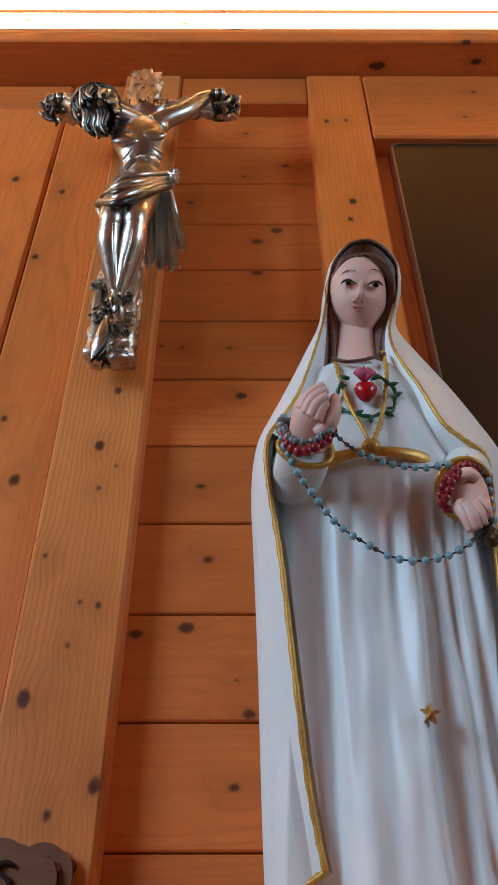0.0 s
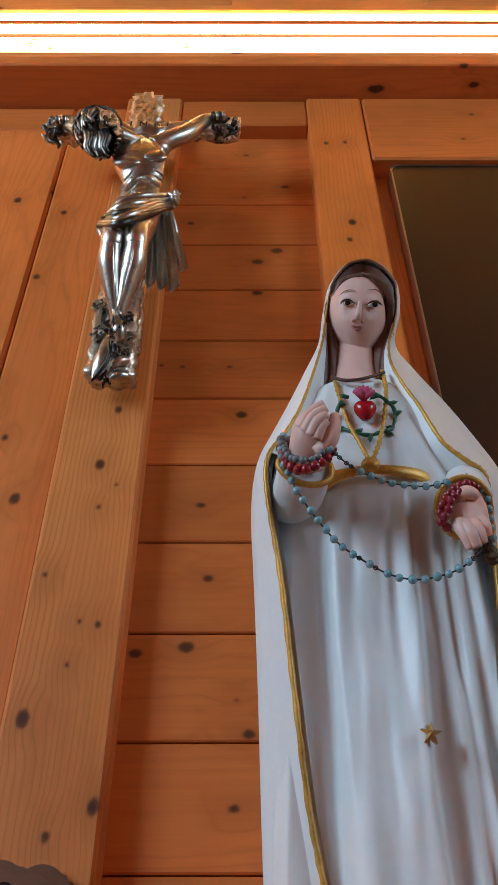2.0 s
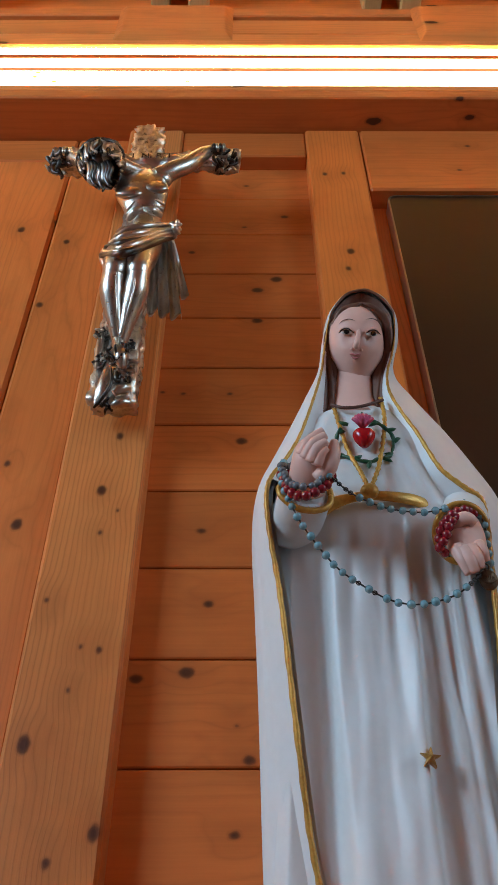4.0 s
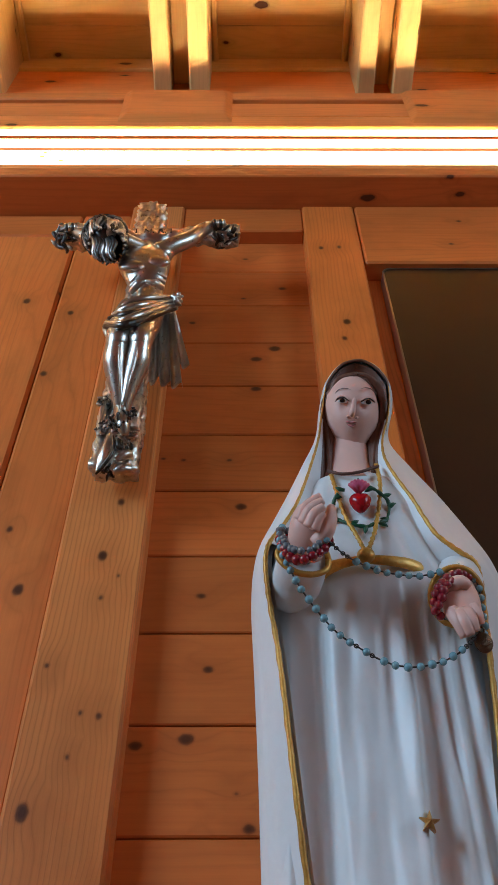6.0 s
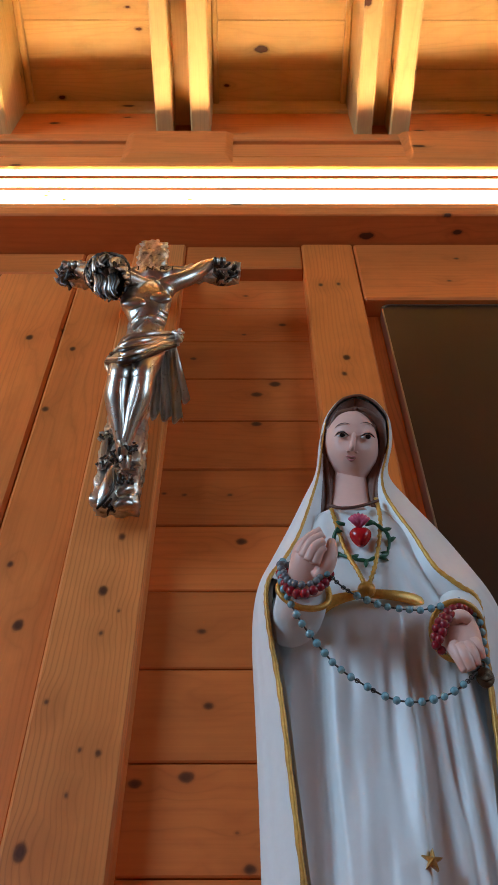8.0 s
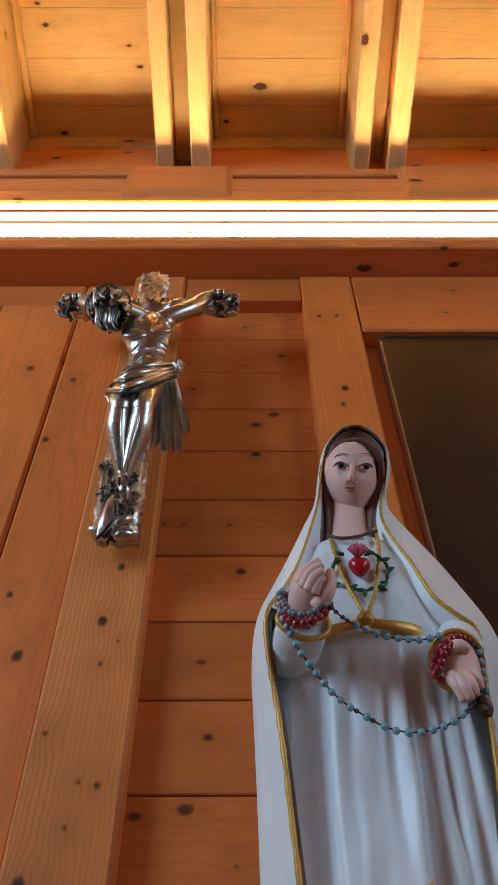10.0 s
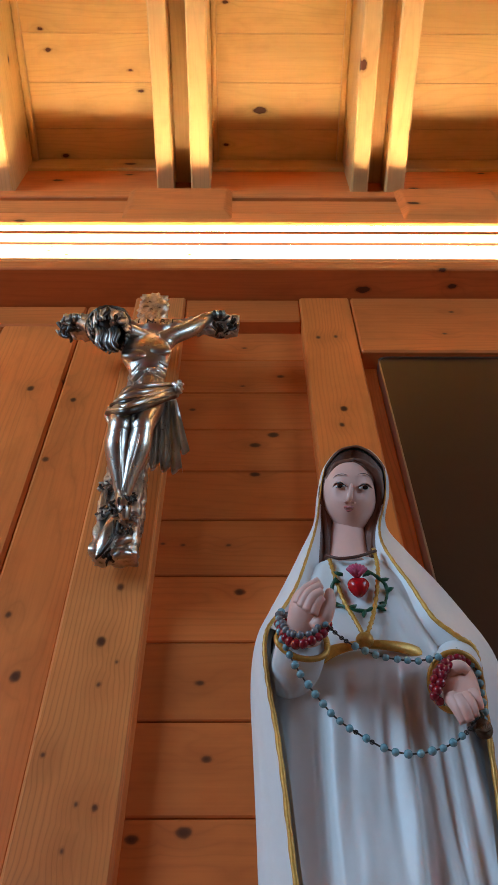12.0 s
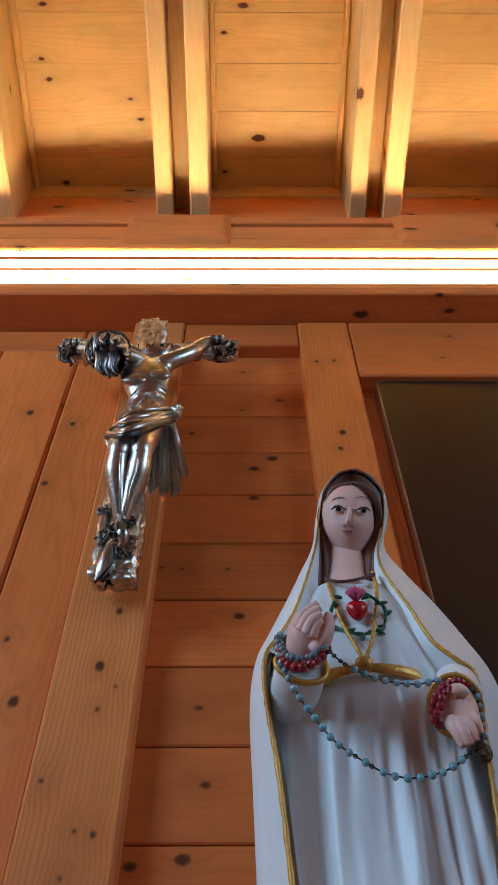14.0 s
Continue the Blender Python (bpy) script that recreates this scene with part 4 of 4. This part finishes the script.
bark_silver.l(bark_silver.ramp(n1.outputs["Fac"], [(0.30, (0.08, 0.07, 0.06)), (0.42, (0.55, 0.50, 0.44)), (0.6, (0.78, 0.72, 0.64))]), bark_silver.b.inputs["Base Color"])
bark_silver.b.inputs["Metallic"].default_value = 1.0
bark_silver.l(bark_silver.math("ADD", 0.26, bark_silver.math("MULTIPLY", n2.outputs["Fac"], 0.2)), bark_silver.b.inputs["Roughness"])
bark_silver.bump(n1.outputs["Fac"], 0.55, 0.003)
bark_silver = bark_silver.m
patina = paint("dark_patina", (0.17, 0.16, 0.15), 0.33, 1.0, grain=0.25, scale=200, relief=0.4, second=(0.03, 0.028, 0.026))


def bark(bm, pts, radii, flat, seed, n=70, seg=44, amp=0.095):
    """A rough hewn bar with ridges along it."""
    path = spline(pts, n)
    rr = spline([[r] for r in radii], n)
    rows = []
    for i, p in enumerate(path):
        d = path[min(i + 1, n)] - path[max(i - 1, 0)]
        d /= np.linalg.norm(d)
        a = np.cross(d, np.array((0, 0, 1.0)))
        a /= np.linalg.norm(a)
        b = np.cross(d, a)
        row = []
        for k in range(seg):
            w = 2 * math.pi * k / seg
            c, s_ = math.cos(w), math.sin(w)
            e = (abs(c) ** 4 + abs(s_) ** 4) ** -0.25
            q = 0.5 - 1.6 * abs(noise.noise(Vector((2.6 * c + seed, 2.6 * s_, i * 0.10)))) + 0.5 * noise.noise(Vector((6 * c, 6 * s_ + seed, i * 0.35)))
            r = float(rr[i][0]) * e + amp * q
            row.append(p + a * r * c + b * r * flat * s_)
        rows.append(row)
    sheet(bm, rows, 0, True, True)


crucifix = tagged(new("crucifix"), "large silver crucifix with a rough bark cross, hung on a post", "crucifix")
crucifix.location = W(0, -0.32, 0)
bm = bmesh.new()
bark(bm, [(-1.461, 0.310, 0.612), (-1.449, -0.484, 0.572), (-1.438, -1.707, 0.503), (-1.438, -3.097, 0.411), (-1.443, -4.299, 0.338), (-1.450, -5.351, 0.286)], [0.19, 0.19, 0.18, 0.19, 0.225, 0.235], 0.62, 1.0, 110)
bark(bm, [(-2.802, -0.488, 0.572), (-2.434, -0.516, 0.571), (-1.876, -0.572, 0.568), (-1.419, -0.571, 0.568), (-0.854, -0.511, 0.571), (-0.420, -0.466, 0.573), (-0.111, -0.495, 0.572)], [0.20, 0.21, 0.15, 0.15, 0.14, 0.20, 0.17], 0.62, 5.0, 90)
part("cross", bm, bark_silver, crucifix, "rough bark-textured silver cross")


def knotted(bm, c, r, count, seed, length=0.16, thick=0.035, mat=0):
    """A tangle of short curved strands round a point."""
    rnd = random.Random(seed)
    for _ in range(count):
        a, e = rnd.uniform(0, 2 * math.pi), rnd.uniform(-1.0, 1.0)
        q = math.sqrt(1 - e * e)
        p = np.array(c) + r * np.array((q * math.cos(a), e, q * math.sin(a)))
        t = np.array((rnd.uniform(-1, 1), rnd.uniform(-1.4, 0.6), rnd.uniform(-1, 1)))
        t = t / np.linalg.norm(t) * length
        s2 = np.array((rnd.uniform(-1, 1), rnd.uniform(-1, 1), rnd.uniform(-1, 1))) * length * 0.35
        tube(bm, [p - t / 2, p + s2, p + t / 2], [thick * 0.6, thick, thick * 0.4], mat, 8, 8)


bm = bmesh.new()
# trunk of the figure: broad chest, drawn-in waist
tube(bm, [(-1.436, -1.020, 0.72), (-1.388, -1.775, 0.86), (-1.332, -2.160, 0.84), (-1.312, -2.380, 0.74), (-1.315, -2.744, 0.74)], [0.16, 0.345, 0.285, 0.215, 0.22], 0, 28, 44, 0.55)
for c in ((-1.503, -2.118, 0.98), (-1.194, -1.998, 0.98)):
    blob(bm, c, 0.185, 0.150, 0.070, 0, 20, 12, 0, lambda x, y, z: (x, y * (0.75 if y < 0 else 1.1) - 0.12 * z, z))
# arch of the ribs, the ribs under it and the navel's hollow belly
for side in ([(-1.285, -2.621, 1.06), (-1.380, -2.660, 1.03), (-1.477, -2.692, 0.93)], [(-1.285, -2.621, 1.06), (-1.169, -2.625, 1.03), (-1.072, -2.569, 0.93)]):
    tube(bm, side, [0.024, 0.052, 0.036], 0, 10, 16)
    for k in (1, 2):
        tube(bm, [np.array(q) + np.array((0.012 * k * (1 if side[-1][0] > -1.27 else -1), 0.115 * k, 0.015)) for q in side[1:]], [0.012, 0.026], 0, 8, 12)
blob(bm, (-1.286, -2.577, 0.86), 0.13, 0.15, 0.05, 0, 18, 12)
# neck and shoulders
blob(bm, (-1.163, -1.564, 0.86), 0.16, 0.13, 0.13, 0, 16, 10)
blob(bm, (-1.612, -1.721, 0.86), 0.16, 0.13, 0.13, 0, 16, 10)
tube(bm, [(-1.405, -1.466, 0.85), (-1.523, -1.546, 0.98), (-1.661, -1.613, 1.08)], [0.13, 0.11, 0.12], 0, 14, 14)
# arms, stretched out along the bar
tube(bm, [(-1.206, -1.522, 0.85), (-1.017, -1.405, 0.90), (-0.792, -1.208, 0.90), (-0.627, -0.898, 0.88), (-0.473, -0.644, 0.84)], [0.15, 0.125, 0.115, 0.10, 0.06], 0, 16, 34)
tube(bm, [(-1.599, -1.664, 0.85), (-1.942, -1.379, 0.86), (-2.304, -1.048, 0.86), (-2.522, -0.820, 0.84)], [0.15, 0.125, 0.10, 0.06], 0, 16, 34)
for c, seed in (((-0.416, -0.754, 0.86), 8), ((-2.531, -0.876, 0.86), 9)):
    blob(bm, c, 0.085, 0.075, 0.07, 1, 14, 10)
    for k in range(4):
        q = np.array(c) + np.array((-0.06 + 0.045 * k, 0.02, 0.03))
        tube(bm, [q, q + np.array((0.01, -0.02, 0.06)), q + np.array((0.02, -0.08, 0.05)), q + np.array((0.02, -0.10, 0.0))], [0.022, 0.027, 0.024, 0.016], 0 if k % 2 else 1, 8, 12)
    knotted(bm, np.array(c) + np.array((0.10 if seed == 8 else -0.10, -0.02, -0.14)), 0.12, 14, seed, 0.18, 0.030, 1)
    knotted(bm, np.array(c) + np.array((0.13 if seed == 8 else -0.13, -0.02, -0.12)), 0.13, 8, seed + 30, 0.16, 0.026, 0)
# bowed head, long wavy hair that falls over the face, and a wreath of thorns
hd = np.array((-1.918, -1.647, 1.14))
blob(bm, hd, 0.245, 0.265, 0.235, 1, 20, 16)
blob(bm, hd + np.array((0.10, -0.05, 0.12)), 0.10, 0.15, 0.10, 0, 14, 10)
rnd = random.Random(5)
for k in range(64):
    a = 2 * math.pi * k / 64 + rnd.uniform(-0.05, 0.05)
    ph, r0 = rnd.uniform(0, 6), rnd.uniform(0.245, 0.285)
    lock = []
    for q in range(8):
        v = 0.12 + q * 0.29
        w = a + 0.16 * math.sin(q * 1.5 + ph) + 0.10 * q
        drop = max(0.0, v - 1.4)
        lock.append(hd + np.array((r0 * math.sin(v) * math.cos(w) + 0.07 * drop, r0 * 1.1 * math.cos(v) - 0.07 * drop, r0 * math.sin(min(v, 1.7)) * math.sin(w))))
    tube(bm, lock, [0.014, 0.030, 0.040, 0.034, 0.014], k % 2, 8, 24)
for q in range(9):
    top = hd + np.array((0.03 * q - 0.12, -0.16, 0.10 + 0.02 * math.sin(q)))
    tube(bm, [top, top + np.array((0.05 + 0.02 * math.sin(q), -0.16, -0.02)), top + np.array((0.04, -0.28, -0.08)), top + np.array((0.09, -0.36 - 0.05 * math.sin(q * 2), -0.12))], [0.03, 0.042, 0.034, 0.012], 1 if q % 3 else 0, 8, 18)
for q in range(3):
    tube(bm, [hd + np.array((0.285 * math.cos(w), 0.09 + 0.025 * math.sin(3 * w + q) + 0.10 * math.cos(w), 0.285 * math.sin(w))) for w in (k * math.pi / 8 for k in range(17))], 0.021, 1, 7, 60, 1.0, (0.3, 2, 0.7 + 0.2 * q))
# legs: raised knees, full calves, drawn together at the ankles
for leg, shin in (([(-1.477, -2.872, 0.80), (-1.468, -3.498, 1.00), (-1.444, -4.034, 1.17), (-1.456, -4.196, 1.14), (-1.464, -4.327, 1.06), (-1.446, -4.481, 0.96), (-1.417, -4.656, 0.86), (-1.387, -4.826, 0.74)], [(-1.405, -4.231, 1.24), (-1.395, -4.466, 1.16), (-1.377, -4.688, 1.02), (-1.373, -4.828, 0.82)]),
                  ([(-1.181, -2.925, 0.80), (-1.185, -3.511, 1.00), (-1.196, -4.034, 1.17), (-1.195, -4.196, 1.14), (-1.214, -4.327, 1.06), (-1.257, -4.481, 0.96), (-1.303, -4.656, 0.86), (-1.349, -4.836, 0.74)], [(-1.197, -4.231, 1.24), (-1.217, -4.466, 1.16), (-1.273, -4.688, 1.02), (-1.337, -4.828, 0.82)])):
    tube(bm, leg, [0.15, 0.165, 0.148, 0.128, 0.142, 0.122, 0.088, 0.062], 0, 22, 70)
    tube(bm, shin, [0.014, 0.012, 0.010, 0.008], 0, 8, 24)
    blob(bm, np.array(leg[2]) + np.array((0, -0.02, 0.088)), 0.085, 0.085, 0.058, 0, 14, 10)
# feet, one over the other, with the tangle round the nail
tube(bm, [(-1.385, -4.827, 0.76), (-1.325, -5.113, 0.80), (-1.286, -5.248, 0.74)], [0.065, 0.085, 0.04], 0, 12, 14)
tube(bm, [(-1.367, -4.802, 0.72), (-1.382, -4.994, 0.72), (-1.407, -5.086, 0.66)], [0.06, 0.075, 0.035], 1, 12, 14)
knotted(bm, (-1.348, -5.089, 0.80), 0.09, 22, 21, 0.10, 0.018, 1)
knotted(bm, (-1.293, -5.133, 0.70), 0.10, 12, 22, 0.13, 0.024, 0)
# leaf-like drapery and stumps at the cross's foot
tube(bm, [(-1.446, -4.922, 0.58), (-1.488, -5.178, 0.58), (-1.526, -5.380, 0.54), (-1.576, -5.519, 0.46)], [0.02, 0.060, 0.070, 0.03], 0, 14, 30, 0.5, (0.10, 3, 0.1))
tube(bm, [(-1.444, -5.109, 0.62), (-1.425, -5.336, 0.60), (-1.518, -5.499, 0.53), (-1.593, -5.545, 0.46)], [0.010, 0.020, 0.022, 0.012], 1, 8, 30)
tube(bm, [(-1.382, -5.086, 0.60), (-1.381, -5.224, 0.58), (-1.332, -5.246, 0.56)], [0.02, 0.035, 0.02], 1, 10, 20)
tube(bm, [(-1.635, -4.246, 0.50), (-1.641, -4.581, 0.50), (-1.638, -4.947, 0.48)], [0.015, 0.045, 0.02], 0, 12, 24, 0.6)
for a, b in (((-1.402, -5.358, 0.50), (-1.249, -5.247, 0.48)), ((-1.414, -5.500, 0.45), (-1.233, -5.436, 0.43))):
    tube(bm, [a, (np.array(a) + np.array(b)) / 2 + np.array((0, 0.01, 0.02)), b], [0.04, 0.062, 0.045], 0, 14, 14, 0.9, (0.14, 5, 0.4))
for c, seed in (((-1.645, -4.403, 0.50), 41), ((-1.614, -4.803, 0.48), 42), ((-1.343, -4.557, 0.48), 43), ((-1.304, -4.971, 0.46), 44)):
    knotted(bm, c, 0.060, 16, seed, 0.085, 0.017, 1)
    knotted(bm, c, 0.060, 12, seed + 10, 0.09, 0.018, 0)
knotted(bm, (-1.483, -5.498, 0.44), 0.06, 10, 23, 0.09, 0.016, 1)
knotted(bm, (-1.329, -5.087, 0.52), 0.09, 16, 24, 0.11, 0.018, 1)
# loincloth: a wound band round the hips, its knot and a hanging end
upper = [np.array(q) for q in [(-0.932, -2.673, 0.86), (-1.085, -2.941, 1.00), (-1.261, -3.077, 1.06), (-1.443, -3.142, 1.06), (-1.591, -3.251, 1.00)]]
lower = [np.array(q) for q in [(-0.901, -3.017, 0.90), (-1.032, -3.507, 1.14), (-1.211, -3.932, 1.30), (-1.403, -4.084, 1.34), (-1.640, -3.801, 1.16)]]
for k in range(8):
    f = k / 7
    tube(bm, [u + (v - u) * f + np.array((0, 0, 0.02 * math.sin(2.6 * k + m))) for m, (u, v) in enumerate(zip(upper, lower))], [0.024, 0.038, 0.050, 0.044, 0.030], 1 if k % 3 == 1 else 0, 9, 30)
tube(bm, [(-1.686, -3.315, 0.92), (-1.666, -3.589, 0.98), (-1.614, -3.795, 0.98)], [0.03, 0.05, 0.02], 0, 9, 14)
knotted(bm, (-0.871, -2.897, 0.94), 0.055, 12, 31, 0.12, 0.034)
# the hanging end: a folded cloth, and a second flap behind it
def cloth(tl, tr, bl, br, waves, depth, hem, n=30, m=44):
    rows = []
    for i in range(n + 1):
        v = i / n
        row = []
        for j in range(m + 1):
            w = j / m
            p = (1 - w) * ((1 - v) * tl + v * bl) + w * ((1 - v) * tr + v * br)
            fold = math.sin(w * waves * math.pi + 0.6 * v) + 0.35 * math.sin(w * waves * 2.3 + 2 * v)
            row.append(p + np.array((0.02 * v * math.cos(w * waves * math.pi), -hem * v * v * (0.5 + 0.5 * math.sin(w * waves * math.pi - 0.8)), depth * (0.25 + v) * fold)))
        rows.append(row)
    back = [[p - np.array((0, 0, 0.03)) for p in r] for r in rows]
    sheet(bm, rows)
    sheet(bm, back)
    for a, b in ((0, 0), (-1, -1)):
        sheet(bm, [[r[a] for r in rows], [r[b] for r in back]])
    sheet(bm, [rows[-1], back[-1]])


cloth(*(np.array(q) for q in [(-1.184, -2.942, 0.74), (-0.941, -2.806, 0.80), (-1.198, -3.836, 0.52), (-0.746, -4.136, 0.60)]), 6.5, 0.050, 0.13)
cloth(*(np.array(q) for q in [(-1.114, -2.656, 0.62), (-0.945, -2.552, 0.64), (-0.928, -3.440, 0.40), (-0.731, -3.470, 0.40)]), 4.0, 0.035, 0.08, 20, 26)
part("figure", bm, [silver, patina], crucifix, "polished silver figure")


def lettering(text, size, depth):
    """The built-in font's letters as a bmesh, upright in x and z, facing -y."""
    cu = bpy.data.curves.new("lettering", "FONT")
    cu.body, cu.size, cu.extrude, cu.align_x = text, size, depth, "CENTER"
    ob = bpy.data.objects.new("lettering", cu)
    me = bpy.data.meshes.new_from_object(ob)
    bm = bmesh.new()
    bm.from_mesh(me)
    bpy.data.objects.remove(ob)
    bpy.data.curves.remove(cu)
    bpy.data.meshes.remove(me)
    bmesh.ops.transform(bm, matrix=pose(0, 0, 0, 90, 0, 0), verts=bm.verts)
    return bm


# scroll with its letters
bm = bmesh.new()
pc = np.array((-1.318, -0.962, 0.834))
rows = []
for i in range(9):
    v = i / 8 - 0.5
    rows.append([(pc[0] + 0.95 * (j / 20 - 0.5), pc[1] + 0.36 * v + 0.03 * math.sin(j * 0.8), pc[2] + 0.03 * math.sin(j * 0.9 + v) + 0.05 * math.cos(v * 6)) for j in range(21)])
sheet(bm, rows)
sheet(bm, [[(p[0], p[1], p[2] - 0.05) for p in r] for r in rows])
for e in (0, -1):
    tube(bm, [r[e] for r in rows[::2]], 0.05, 0, 10, 10)
plaque = part("plaque", bm, silver, crucifix, "curled silver scroll")
bm = lettering("I  N. R. I", 0.155 * U, 0.006 * U)
bmesh.ops.transform(bm, matrix=Matrix.Translation(L((pc[0], pc[1] - 0.09, pc[2] + 0.085))), verts=bm.verts)
part("lettering", bm, patina, plaque, "dark engraved letters")

# ---- carved wooden sign ----
sign = tagged(new("wooden_sign"), "dark carved wooden sign with a scalloped top, on a post", "sign")
sign.location = W(-1.9, -0.30, -10.6)
edge = []
for cx, cz, r, a0, a1 in ((0.47, 0.38, 0.19, 30, 132), (0.17, 0.395, 0.205, 42, 138), (-0.17, 0.395, 0.205, 42, 138), (-0.47, 0.38, 0.19, 48, 150)):
    for k in range(9):
        a = radians(lerp(a0, a1, k / 8))
        edge.append((cx + r * math.cos(a), cz + r * math.sin(a)))
edge = [(0.66, -1.0), (0.68, 0.36), (0.715, 0.42), (0.70, 0.45)] + edge + [(-0.70, 0.45), (-0.715, 0.42), (-0.68, 0.36), (-0.66, -1.0)]
for name, k, y0, y1 in (("board", 1.0, 0.0, -0.09), ("raised_panel", 0.86, -0.09, -0.14)):
    bm = bmesh.new()
    a, b = ([bm.verts.new(Vector((x * k, y, (z - 0.1) * k + 0.1)) * U) for x, z in edge] for y in (y0, y1))
    bm.faces.new(a), bm.faces.new(b)
    for i in range(len(a)):
        j = (i + 1) % len(a)
        bm.faces.new((a[i], a[j], b[j], b[i]))
    bmesh.ops.bevel(bm, geom=[e for e in bm.edges if all(abs(v.co.y - y1 * U) < 1e-6 for v in e.verts)], offset=0.0025, segments=2, affect="EDGES")
    part(name, bm, walnut, sign)
bm = lettering("S", 0.30 * U, 0.003)
bmesh.ops.transform(bm, matrix=Matrix.Translation(Vector((0.245, -0.15, 0.22)) * U), verts=bm.verts)
part("lettering", bm, eye_dark, sign, "dark carved letter")
